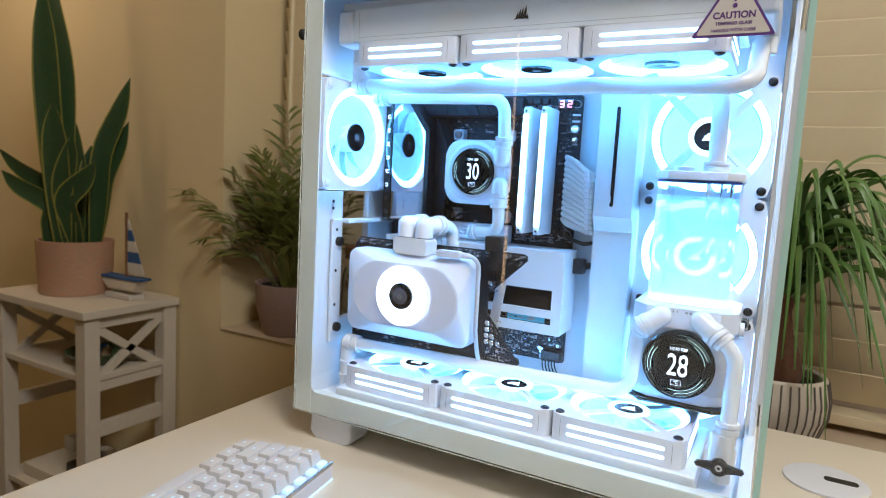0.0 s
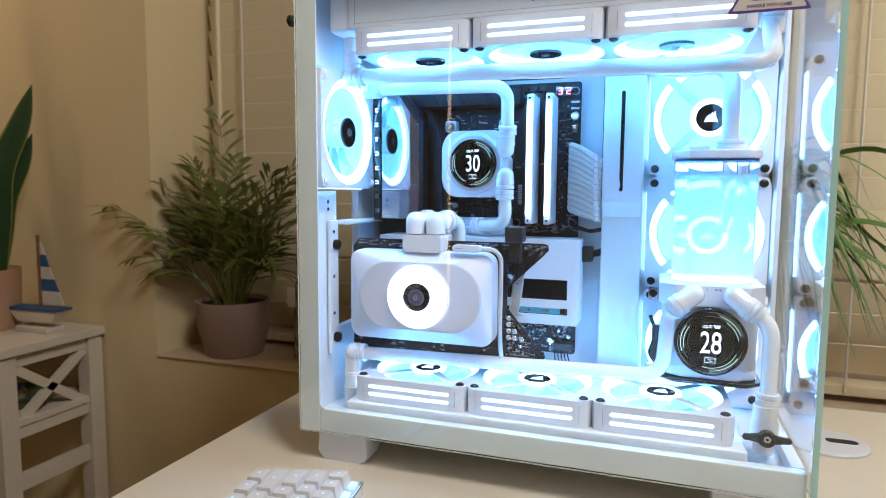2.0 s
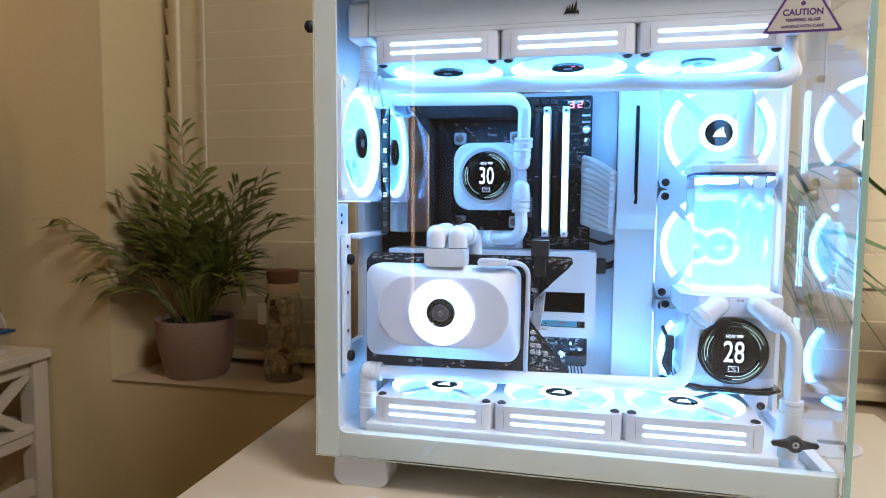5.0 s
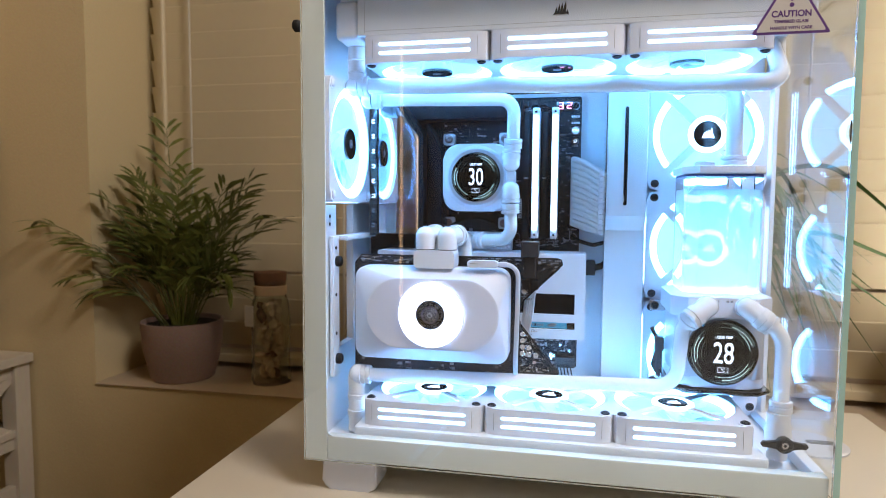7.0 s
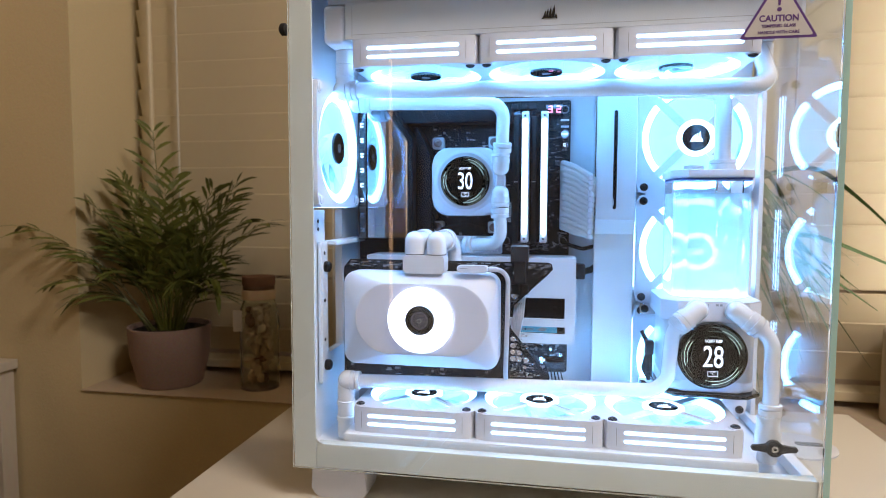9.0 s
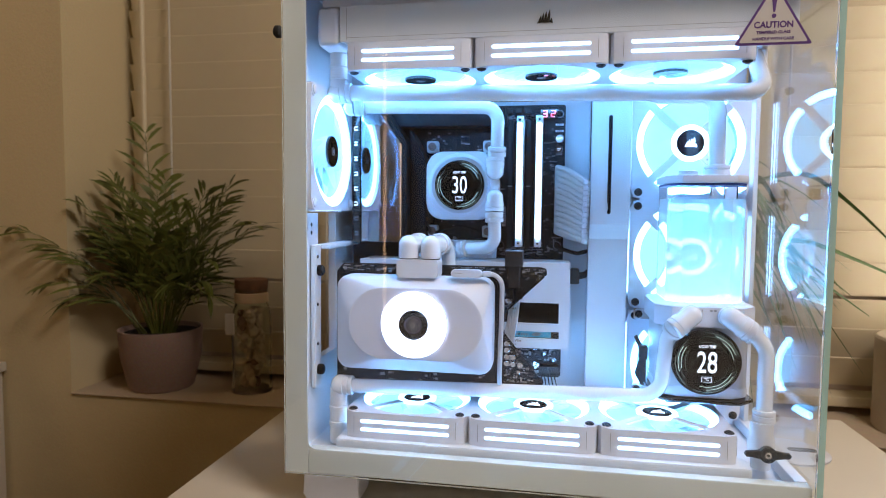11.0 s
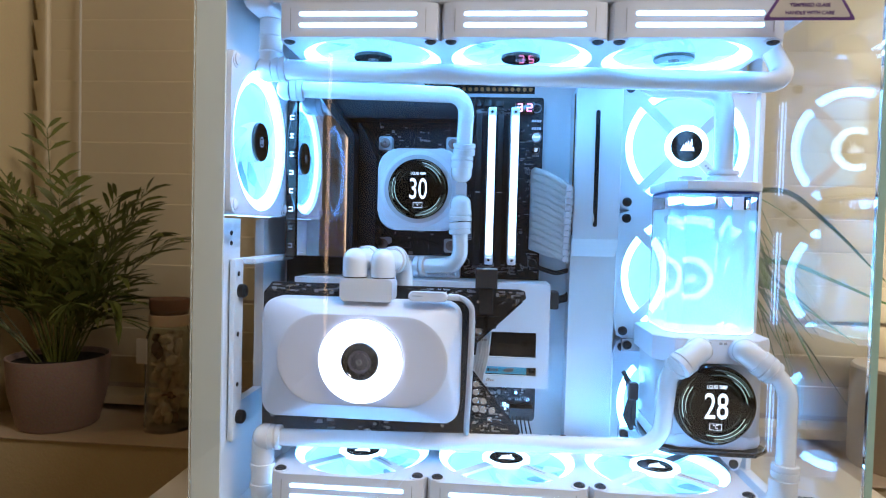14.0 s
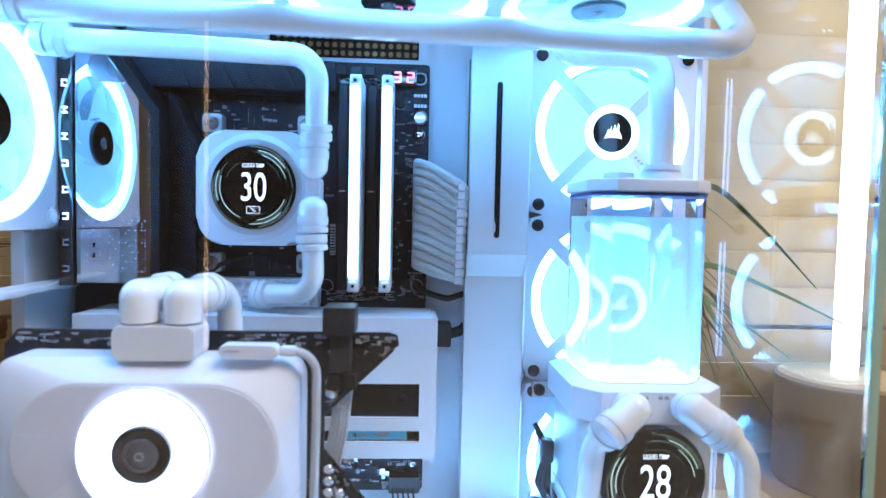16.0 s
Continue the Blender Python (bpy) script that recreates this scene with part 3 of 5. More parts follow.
for i in range(16):
    box((0.119 + i * 0.0052, 0.163, 0.3735), (0.1222 + i * 0.0052, MB_Y, 0.3755), 0.0003, bm)
part("choke_row", bm, HEATSINK, board, "row of dark power chokes")
pix = random.Random(5)
dots = [bmesh.new(), bmesh.new()]
for i in range(20):
    for j in range(17):
        if pix.random() < 0.55 * (0.35 + 0.65 * abs(math.sin(i * 0.9))):
            x, z = 0.0525 + i * 0.002, 0.2575 + j * 0.002
            box((x, 0.1252, z), (x + 0.0007, 0.1255, z + 0.0007), bm=dots[pix.random() < 0.3])
for bm, (word, tone, power) in zip(dots, (("violet_dots", (0.3, 0.12, 0.75), 0.5), ("pale_dots", (0.35, 0.55, 1.0), 1.0))):
    part("pixel_display", bm, glow(word, tone, power, (0.05, 0.05, 0.08)), board, "small violet light dots in the cover", False)
strip = part("name_strip", box((0.0378, 0.1245, 0.248), (0.0475, 0.16, 0.402), 0.001), GLOSS_BLACK, board, "glossy black strip with lit letter blocks")
for i in range(9):
    z = 0.259 + i * 0.0165
    lit = LED_WHITE if 2 <= i <= 7 else PRINT_GREY
    for dz in (-0.0016, 0.0016):
        part("letter_bar", box((0.0408, 0.1241, z + dz - 0.0005), (0.0444, 0.1246, z + dz + 0.0005), 0.0002), lit, strip)
    at = 0.0422 if i in (5, 6) else 0.0408 if i % 2 else 0.0438
    part("letter_bar", box((at, 0.1241, z - 0.0011), (at + 0.0007, 0.1246, z + 0.0011), 0.0002), lit, strip)
# memory slots
for x in (0.2105, 0.2205, 0.2305, 0.2405):
    part("memory_slot", box((x - 0.003, 0.158, 0.244), (x + 0.003, MB_Y, 0.386), 0.0008), BLACK_PLASTIC, board)
# status digits, buttons, headers, chips
for i, x in enumerate((0.2475, 0.2565)):
    digit = "abcdg" if i == 0 else "abged"
    w, h, z0 = 0.0026, 0.0038, 0.3925
    segs = {"a": ((-w, h), (w, h)), "g": ((-w, 0), (w, 0)), "d": ((-w, -h), (w, -h)), "b": ((w, h), (w, 0)), "c": ((w, 0), (w, -h)), "e": ((-w, 0), (-w, -h))}
    bm = bmesh.new()
    for s in digit:
        (a, b), (c, d) = segs[s]
        rod((x + a * 0.8, MB_Y - 0.006, z0 + b * 0.85), (x + c * 0.8, MB_Y - 0.006, z0 + d * 0.85), 0.00065, 6, bm)
    part("segment_digit", bm, SEGMENT, board, "glowing red status digit")
part("digit_window", box((0.2425, MB_Y - 0.0053, 0.387), (0.261, MB_Y, 0.398), 0.0006), GLOSS_BLACK, board)
for z, r in ((0.3655, 0.0052), (0.3535, 0.004)):
    part("button_ring", lathe([(0, 0), (r, 0), (r, 0.004), (r * 0.8, 0.005), (r * 0.78, 0.0035), (0, 0.0035)], facing(0.2635, MB_Y, z), 24), CHROME, board)
    part("button_face", lathe([(0, 0.0037), (r * 0.74, 0.0037), (r * 0.74, 0.0043), (0, 0.0043)], facing(0.2635, MB_Y, z), 20), glow("lit_button", (0.3, 0.5, 0.75), 0.55, (0.4, 0.45, 0.5)) if r > 0.005 else GLOSS_BLACK, board)
writing("start_word", "START", 0.0026, facing(0.2635, MB_Y - 0.0045, 0.3655), LED_WHITE, board, 0.0001)
writing("flex_word", "FLEX", 0.0018, facing(0.2635, MB_Y - 0.0045, 0.3545), LED_WHITE, board, 0.0001)
writing("key_word", "KEY", 0.0018, facing(0.2635, MB_Y - 0.0045, 0.3525), LED_WHITE, board, 0.0001)
for x in (0.199, 0.2085, 0.2185, 0.2285):
    part("fan_header", box((x - 0.0035, MB_Y - 0.007, 0.393), (x + 0.0035, MB_Y, 0.399), 0.0006), BLACK_PLASTIC, board)
rng = random.Random(4)
for i in range(46):
    x, z = rng.uniform(0.2475, 0.266), rng.uniform(0.236, 0.384)
    if abs(x - 0.2635) < 0.007 and 0.347 < z < 0.373:
        continue
    k = rng.choice(("chip", "coil", "tiny"))
    if k == "chip":
        part("chip", box((x - 0.0025, MB_Y - 0.0016, z - 0.002), (x + 0.0025, MB_Y, z + 0.002), 0.0003), BLACK_PLASTIC, board)
    elif k == "coil":
        part("capacitor", rod((x, MB_Y, z), (x, MB_Y - 0.005, z), 0.0027, 14), RUBBER, board)
    else:
        bm = bmesh.new()
        for q in range(4):
            box((x - 0.003 + q * 0.0018, MB_Y - 0.0008, z), (x - 0.002 + q * 0.0018, MB_Y, z + 0.0018), bm=bm)
        part("resistor_row", bm, PRINT_GREY, board)
for i in range(60):
    x, z = rng.uniform(0.118, 0.205), rng.choice((rng.uniform(0.35, 0.374), rng.uniform(0.236, 0.272)))
    s = rng.uniform(0.0008, 0.002)
    part("chip", box((x - s, MB_Y - 0.0014, z - s * 0.8), (x + s, MB_Y, z + s * 0.8), 0.0002), rng.choice((BLACK_PLASTIC, PRINT_GREY, BLACK_PLASTIC, HEATSINK)), board)
for x in (0.1225, 0.1865):
    for z in (0.357, 0.262):
        part("mount_post", prism(rounded(x - 0.0065, z - 0.0065, x + 0.0065, z + 0.0065, 0.002), 0.156, MB_Y, bevel=0.0006), GREY_METAL, board)
        part("mount_screw", lathe([(0, 0), (0.0046, 0), (0.0046, 0.0022), (0.003, 0.003), (0.0012, 0.0028), (0, 0.0012)], facing(x, 0.156, z), 20), surface("dull_bronze_screw", (0.3, 0.22, 0.2), 0.35, metal=0.8), board, "bronze mounting screw")
part("label", box((0.2015, MB_Y - 0.0006, 0.268), (0.2055, MB_Y - 0.0001, 0.29)), STICKER, board, "white barcode label")
for i in range(10):
    part("label_bar", box((0.2018, MB_Y - 0.0008, 0.269 + i * 0.002), (0.2052, MB_Y - 0.0006, 0.2698 + i * 0.002)), PRINT_DARK, board)
part("drive_heatsink", box((0.107, 0.152, 0.232), (0.196, MB_Y, 0.252), 0.0015), PLASTIC, board, "white textured drive heatsink")
bm = bmesh.new()
for i in range(22):
    for j in range(4):
        lathe([(0.0021, 0), (0, 0.0012)], facing(0.11 + i * 0.0039 + (j % 2) * 0.0019, 0.152, 0.2355 + j * 0.0043), 4, bm)
part("heatsink_studs", bm, PLASTIC, board)
# lower white shield plate with windows, drives behind
def frame_plate(x0, z0, x1, z1, holes, y0, y1):
    bm = bmesh.new()
    zs = sorted({z0, z1, *[h[1] for h in holes], *[h[3] for h in holes]})
    for a, b in zip(zs, zs[1:]):
        cut = sorted((h[0], h[2]) for h in holes if h[1] <= a and h[3] >= b)
        x = x0
        for c0, c1 in cut + [(x1, x1)]:
            if c0 > x:
                box((x, y0, a), (c0, y1, b), bm=bm)
            x = c1
    bmesh.ops.remove_doubles(bm, verts=bm.verts, dist=1e-5)
    return bm


shield = part("shield_plate", frame_plate(0.05, 0.1405, 0.277, 0.2315, [(0.15, 0.167, 0.266, 0.189), (0.16, 0.151, 0.2665, 0.1585)], 0.117, 0.12), CASE_WHITE, board, "white steel plate with two windows")
part("plate_side", box((0.274, 0.12, 0.1405), (0.277, 0.164, 0.2315), 0.0008), CASE_WHITE, board)
part("plate_top", box((0.05, 0.12, 0.2285), (0.274, 0.164, 0.2315), 0.0008), CASE_WHITE, board)
part("drive", box((0.14, 0.128, 0.166), (0.268, 0.15, 0.19), 0.001), HEATSINK, board, "dark solid-state drive")
part("drive", box((0.15, 0.1215, 0.1505), (0.268, 0.13, 0.159), 0.0006), GLOSS_BLACK, board)
part("drive_label", box((0.215, 0.1208, 0.1515), (0.2585, 0.1214, 0.158)), glow("cyan_label", (0.1, 0.55, 0.8), 0.25, (0.1, 0.3, 0.4)), board, "blue-lit drive label")
for i in range(7):
    part("label_bar", box((0.2165 + i * 0.0026, 0.1204, 0.1535), (0.2182 + i * 0.0026, 0.1208, 0.1558)), PRINT_GREY if i != 3 else PRINT_DARK, board)
part("label_mark", prism([(0.2375, 0.1545), (0.2425, 0.1572), (0.248, 0.1565), (0.246, 0.1535), (0.241, 0.1528)], 0.1204, 0.1208), PRINT_GREY, board)
for x in (0.2105, 0.2305):
    part("slot_mark", box((x - 0.0022, 0.1565, 0.3125), (x + 0.0022, 0.158, 0.3135), 0.0002), STICKER, board)
for i in range(5):
    x = 0.2485 + i * 0.0036
    part("panel_wire", pipe(bent_path([(x, 0.158, 0.106), (x + 0.001, 0.15, 0.099), (x + 0.002 + i * 0.0006, 0.157, 0.086), (x + 0.004, 0.17, 0.075)], 0.006, 4), 0.0007, 6), RUBBER, board)
for x, y, z in ((0.256, 0.1275, 0.177), (0.2625, 0.1205, 0.1548)):
    part("drive_screw", lathe([(0, 0), (0.0024, 0), (0.0024, 0.001), (0.001, 0.0016), (0, 0.001)], facing(x, y, z), 14), BLACK, board)
for i in range(70):
    x, z = rng.uniform(0.2, 0.266), rng.uniform(0.101, 0.139)
    s = rng.uniform(0.0007, 0.002)
    part("chip", box((x - s, MB_Y - 0.003, z - s), (x + s, MB_Y, z + s * 1.4), 0.0002), rng.choice((BLACK_PLASTIC, PRINT_GREY, CHROME, HEATSINK, BLACK_PLASTIC)), board)
part("edge_connector", box((0.246, 0.155, 0.1), (0.268, MB_Y, 0.112), 0.001), BLACK_PLASTIC, board)

# fields of tiny soldered parts
def tiny_parts(seed, count, regions, y, parent, mats):
    r2 = random.Random(seed)
    for mat_i, mt in enumerate(mats):
        bm = bmesh.new()
        for i in range(count):
            x0, z0, x1, z1 = r2.choice(regions)
            x, z = r2.uniform(x0, x1), r2.uniform(z0, z1)
            a, b = r2.choice(((0.0009, 0.0005), (0.0005, 0.0009), (0.0006, 0.0006), (0.0014, 0.0004)))
            for k in range(r2.choice((1, 1, 2, 4))):
                box((x + k * 0.0016 - a, y - 0.0007, z - b), (x + k * 0.0016 + a, y, z + b), bm=bm)
        tagged(part("solder_parts", bm, mt, parent, "", False), kind="stuff")


tiny_parts(31, 260, [(0.2465, 0.236, 0.264, 0.385), (0.114, 0.262, 0.2, 0.376), (0.2, 0.236, 0.2465, 0.246), (0.2, 0.386, 0.24, 0.392), (0.195, 0.101, 0.266, 0.139)], MB_Y, board, (PRINT_GREY, surface("solder_tin", (0.5, 0.5, 0.52), 0.3, metal=0.6), BLACK_PLASTIC))
traces = bmesh.new()
r2 = random.Random(5)
for i in range(60):
    x, z = r2.uniform(0.115, 0.262), r2.choice((r2.uniform(0.35, 0.376), r2.uniform(0.24, 0.272), r2.uniform(0.101, 0.138)))
    if r2.random() < 0.5:
        box((x, MB_Y - 0.0002, z), (x + r2.uniform(0.003, 0.012), MB_Y, z + 0.00025), bm=traces)
    else:
        box((x, MB_Y - 0.0002, z), (x + 0.00025, MB_Y, z + r2.uniform(0.003, 0.012)), bm=traces)
tagged(part("silk_lines", traces, PRINT_GREY, board, "", False), kind="stuff")
for x, z in ((0.2635, 0.393), (0.2635, 0.247), (0.2, 0.2465), (0.2635, 0.105), (0.118, 0.388)):
    part("board_screw", lathe([(0, 0), (0.0036, 0), (0.0036, 0.0014), (0.002, 0.0022), (0, 0.0012)], facing(x, MB_Y, z), 18), BLACK, board)
    part("screw_pad", ring_plate(circle(0.0045, 24), circle(0.0036, 24), 0, 0.0003, facing(x, MB_Y, z)), surface("tinned_pad", (0.4, 0.4, 0.42), 0.4, metal=0.6), board)
for z in (0.374, 0.381):
    bm = bmesh.new()
    for k in range(4):
        box((0.2592 + k * 0.0023, MB_Y - 0.002, z - 0.0011), (0.2611 + k * 0.0023, MB_Y, z + 0.0011), 0.0002, bm)
    part("pin_row", bm, STICKER, board)

# ---- memory ----
for x in (0.2225, 0.2425):
    stick = thing("memory_stick", (x, 0.14, 0.246), "white memory stick with a full-length light bar", "memory stick", "memory sticks")
    bm = prism([(0.118, 0.2475), (0.118, 0.381), (0.122, 0.385), (0.158, 0.385), (0.158, 0.2475)], x - 0.0036, x + 0.0036, "x", 0.0008)
    part("heat_spreader", bm, PLASTIC, stick)
    part("light_bar", prism(rounded(x - 0.0027, 0.2565, x + 0.0027, 0.376, 0.001, 3), 0.1155, 0.1179), LED_RAM, stick, "bright white light bar")
    for z in (0.2515, 0.380):
        part("end_screw", lathe([(0, 0), (0.0029, 0), (0.0029, 0.0012), (0.0024, 0.0018), (0, 0.0018)], facing(x, 0.1179, z), 18), PLASTIC, stick)
        part("socket", lathe([(0, 0.0017), (0.0011, 0.0017), (0.0011, 0.002), (0, 0.002)], facing(x, 0.1179, z), 12), BLACK, stick)

# ---- round displays ----
def display(parent, x, y, z, r, number):
    """A round screen: black glass, lit arcs, a heading, a number and a unit in a small frame."""
    part("screen_glass", lathe([(0, 0), (r, 0), (r, 0.002), (r * 0.97, 0.0028), (0, 0.0028)], facing(x, y, z), 48), SCREEN_GLASS, parent, "round black glass display")
    face = y - 0.0029
    rr = random.Random(number)
    for k, (q, w) in enumerate(((0.955, 0.007), (0.915, 0.006), (0.875, 0.009), (0.83, 0.006), (0.785, 0.008), (0.66, 0.004))):
        bm = bmesh.new()
        for s in range(3):
            a0 = s * 2.09 + rr.uniform(0, 0.9)
            ln = rr.uniform(0.7, 1.6)
            pts = [a0 + ln * i / 18 for i in range(19)]
            one = bmesh.new()
            vi = [one.verts.new((r * (q - w) * math.cos(a), r * (q - w) * math.sin(a), 0)) for a in pts]
            vo = [one.verts.new((r * (q + w) * math.cos(a), r * (q + w) * math.sin(a), 0)) for a in pts]
            for i in range(18):
                one.faces.new((vi[i], vi[i + 1], vo[i + 1], vo[i]))
            join(bm, one, facing(x, face - 0.00002 * k, z))
        part("dial_arc", bm, SCREEN_GREEN if k in (2, 4) else SCREEN_DIM, parent, smooth=False)
    writing("reading", number, r * 0.97, facing(x, face, z - r * 0.03), SCREEN_WHITE, parent, 0.00005, 0.66, 0.0)
    writing("heading", "LIQUID TEMP", r * 0.13, facing(x, face, z + r * 0.51), SCREEN_WHITE, parent, 0.00005, 0.66, 0.004)
    writing("unit", "\u00b0C", r * 0.13, facing(x, face, z - r * 0.54), SCREEN_WHITE, parent, 0.00005)
    bm = bmesh.new()
    for a in (-1, 1):
        box((x + a * r * 0.15 - 0.00015, face - 0.0001, z - r * 0.62), (x + a * r * 0.15 + 0.00015, face, z - r * 0.46), bm=bm)
        box((x - r * 0.15, face - 0.0001, z - r * (0.54 + a * 0.08) - 0.00015), (x + r * 0.15, face, z - r * (0.54 + a * 0.08) + 0.00015), bm=bm)
    part("unit_frame", bm, SCREEN_WHITE, parent, smooth=False)


SCREEN_DIM = glow("screen_dim_green", (0.55, 0.7, 0.5), 0.28, (0.1, 0.12, 0.11))


def collar(p, d, parent, r=0.0098, name="compression_ring"):
    """A knurled ring pair of a tube fitting, from p along d."""
    n = 40
    bm = bmesh.new()
    rows = []
    prof = [(0.82, 0.0), (0.98, 0.0006), (1.0, 0.0012), (1.0, 0.0048), (0.98, 0.0055), (0.90, 0.0058), (0.90, 0.0068), (1.0, 0.0072), (1.0, 0.0095), (0.96, 0.0105), (0.75, 0.0108)]
    for f, h in prof:
        rows.append([bm.verts.new((r * (f - (0.02 if i % 2 and f == 1.0 and h < 0.005 else 0)) * math.cos(2 * math.pi * i / n), r * (f - (0.02 if i % 2 and f == 1.0 and h < 0.005 else 0)) * math.sin(2 * math.pi * i / n), h)) for i in range(n)])
    for a, b in zip(rows, rows[1:]):
        for i in range(n):
            bm.faces.new((a[i], a[(i + 1) % n], b[(i + 1) % n], b[i]))
    bm.faces.new(rows[0])
    bm.faces.new(rows[-1])
    bmesh.ops.transform(bm, matrix=along(p, d), verts=bm.verts)
    return part(name, bm, KNURL, parent)


def elbow(a, corner, b, parent, r=0.0088):
    """A round-nosed elbow fitting from a over the corner to b."""
    bm = pipe(bent_path([a, corner, b], r * 0.9, 8), r, 24)
    return part("elbow", bm, KNURL, parent, "glossy white elbow fitting")


def dome(p, d, r, h, parent, name="fitting_body"):
    """A cylinder along d with a round end."""
    prof = [(0, 0), (r, 0), (r, h - r * 0.9)] + [(r * math.cos(t), h - r * 0.9 + r * 0.9 * math.sin(t)) for t in [math.pi / 2 * i / 7 for i in range(1, 7)]] + [(0, h)]
    return part(name, lathe(prof, along(p, d), 28), FITTING, parent)


# ---- processor cooling block ----
cpu = thing("processor_cooler", (0.158, 0.14, 0.276), "white square water block with a round temperature display", "cooling block")
bm = prism(rounded(0.1212, 0.2755, 0.1955, 0.349, 0.017, 8), 0.129, 0.151, bevel=0.003)
part("body", bm, PLASTIC, cpu)
part("bezel", ring_plate(circle(0.0305), circle(0.0268), 0, 0.0012, facing(0.158, 0.129, 0.3128)), GREY_METAL, cpu, "thin silver bezel")
display(cpu, 0.158, 0.1288, 0.3128, 0.0268, "30")
for k in (-1, 1):
    for i in range(6):
        a = radians(-90 + 8 * (i - 2.5)) if k < 0 else radians(118 + 8 * (i - 2.5))
        part("letter_bar", box((0.158 + 0.0325 * math.cos(a) - 0.0006, 0.1284, 0.3128 + 0.0325 * math.sin(a) - 0.0006), (0.158 + 0.0325 * math.cos(a) + 0.0006, 0.1289, 0.3128 + 0.0325 * math.sin(a) + 0.0006)), PRINT_GREY, cpu)
part("bezel_slope", lathe([(0.0345, 0.0), (0.0335, 0.0006), (0.0306, 0.0014), (0.0304, 0.0)], facing(0.158, 0.129, 0.3128), 56), PLASTIC, cpu, "white sloping bezel ring")
part("base_plate", box((0.123, 0.151, 0.28), (0.193, 0.1645, 0.345), 0.001), CHROME, cpu)
part("connector", box((0.192, 0.118, 0.305), (0.2015, 0.135, 0.3195), 0.002), PLASTIC, cpu)

# ---- graphics card with water block ----
GY = 0.034
FITTING = surface("gloss_white_fitting", (0.8, 0.8, 0.81), 0.14, vary=0.01, grain=60, bump=0.0, coat=0.7)
gpu = thing("graphics_card", (0.13, 0.07, 0.105), "vertically mounted graphics card with a white water block and glowing ring", "graphics card")
bm = bmesh.new()
rows = []
for inset, y in ((0, 0.066), (0, 0.049), (0.0005, 0.0472), (0.0016, 0.0458)):
    rows.append([bm.verts.new((x, y, z)) for x, z in rounded(0.0478 + inset, 0.1275 + inset, 0.2035 - inset, 0.2208 - inset, 0.0125 - inset, 10)])
# the face slopes up to the flat oval
for k, y in ((0.0, GY + 0.0006), (0.0012, GY)):
    rows.append([bm.verts.new((x, y, z)) for x, z in rounded(0.0635 + k, 0.1415 + k, 0.1955 - k, 0.2115 - k, 0.0345 - k, 10)])
for a, b in zip(rows, rows[1:]):
    for i in range(len(a)):
        bm.faces.new((a[i], a[(i + 1) % len(a)], b[(i + 1) % len(a)], b[i]))
bm.faces.new(rows[0])
bm.faces.new(rows[-1])
part("block", bm, PLASTIC, gpu)
bm = prism(rounded(0.0655, 0.1435, 0.1935, 0.2095, 0.0325, 10), GY - 0.0006, GY + 0.0004, bevel=0.0002)
part("raised_panel", bm, surface("satin_white_plastic", (0.69, 0.7, 0.79), 0.42, vary=0.02), gpu, "raised oval panel")
RC = (0.1295, GY - 0.0016, 0.1768)
prof = [(0.0145, 0.0006), (0.0175, 0.0026), (0.024, 0.0032), (0.0308, 0.0026), (0.0318, 0.0012), (0.0318, 0.0)]
part("glow_ring", lathe(prof, facing(*RC), 56), LED_GPU, gpu, "bright white light ring")
part("ring_edge", ring_plate(circle(0.0328), circle(0.0318), 0, 0.0016, facing(*RC)), PLASTIC, gpu)
lens = part("hub", lathe([(0.0, 0.0008), (0.0144, 0.0008), (0.0144, 0.0034), (0.0138, 0.0042), (0.0128, 0.0044), (0.0122, 0.0038), (0.0088, 0.0032), (0.0084, 0.0038), (0.0, 0.0038)], facing(*RC), 40), GLOSS_BLACK, gpu, "dark glassy round hub")
part("lens_ring", ring_plate(circle(0.0086, 40), circle(0.0068, 40), 0.0038, 0.0041, facing(*RC)), surface("violet_grey_metal", (0.16, 0.15, 0.2), 0.3, metal=0.6), lens, "grey inner ring")
part("lens_dome", lathe([(0.0066, 0.0038), (0.006, 0.0044), (0.0045, 0.005), (0.0022, 0.0054), (0, 0.0055)], facing(*RC), 32), surface("smoky_lens", (0.09, 0.09, 0.11), 0.12, coat=1.0), lens, "smoky domed centre")
part("lens_pin", ring_plate(circle(0.0022, 24), circle(0.0016, 24), 0.0053, 0.0057, facing(*RC)), PRINT_GREY, lens)
PCB_Y = 0.0685
outline = [(0.0405, 0.106), (0.0405, 0.2225), (0.0475, 0.231), (0.248, 0.231), (0.2525, 0.2295), (0.2535, 0.224), (0.2505, 0.222), (0.2125, 0.1855), (0.2125, 0.165), (0.246, 0.1235), (0.2505, 0.122), (0.252, 0.117), (0.249, 0.114), (0.232, 0.114), (0.2315, 0.1075), (0.045, 0.1075)]
part("circuit_board", prism(outline, PCB_Y, PCB_Y + 0.0025), PCB, gpu)
edge = bmesh.new()
for (a, b), (c, d) in (((0.2125, 0.1855), (0.2505, 0.222)), ((0.2125, 0.165), (0.246, 0.1235))):
    pipe([(a, PCB_Y - 0.0008, b), (c, PCB_Y - 0.0008, d)], 0.0009, 6, edge)
part("board_edge", edge, HEATSINK, gpu)
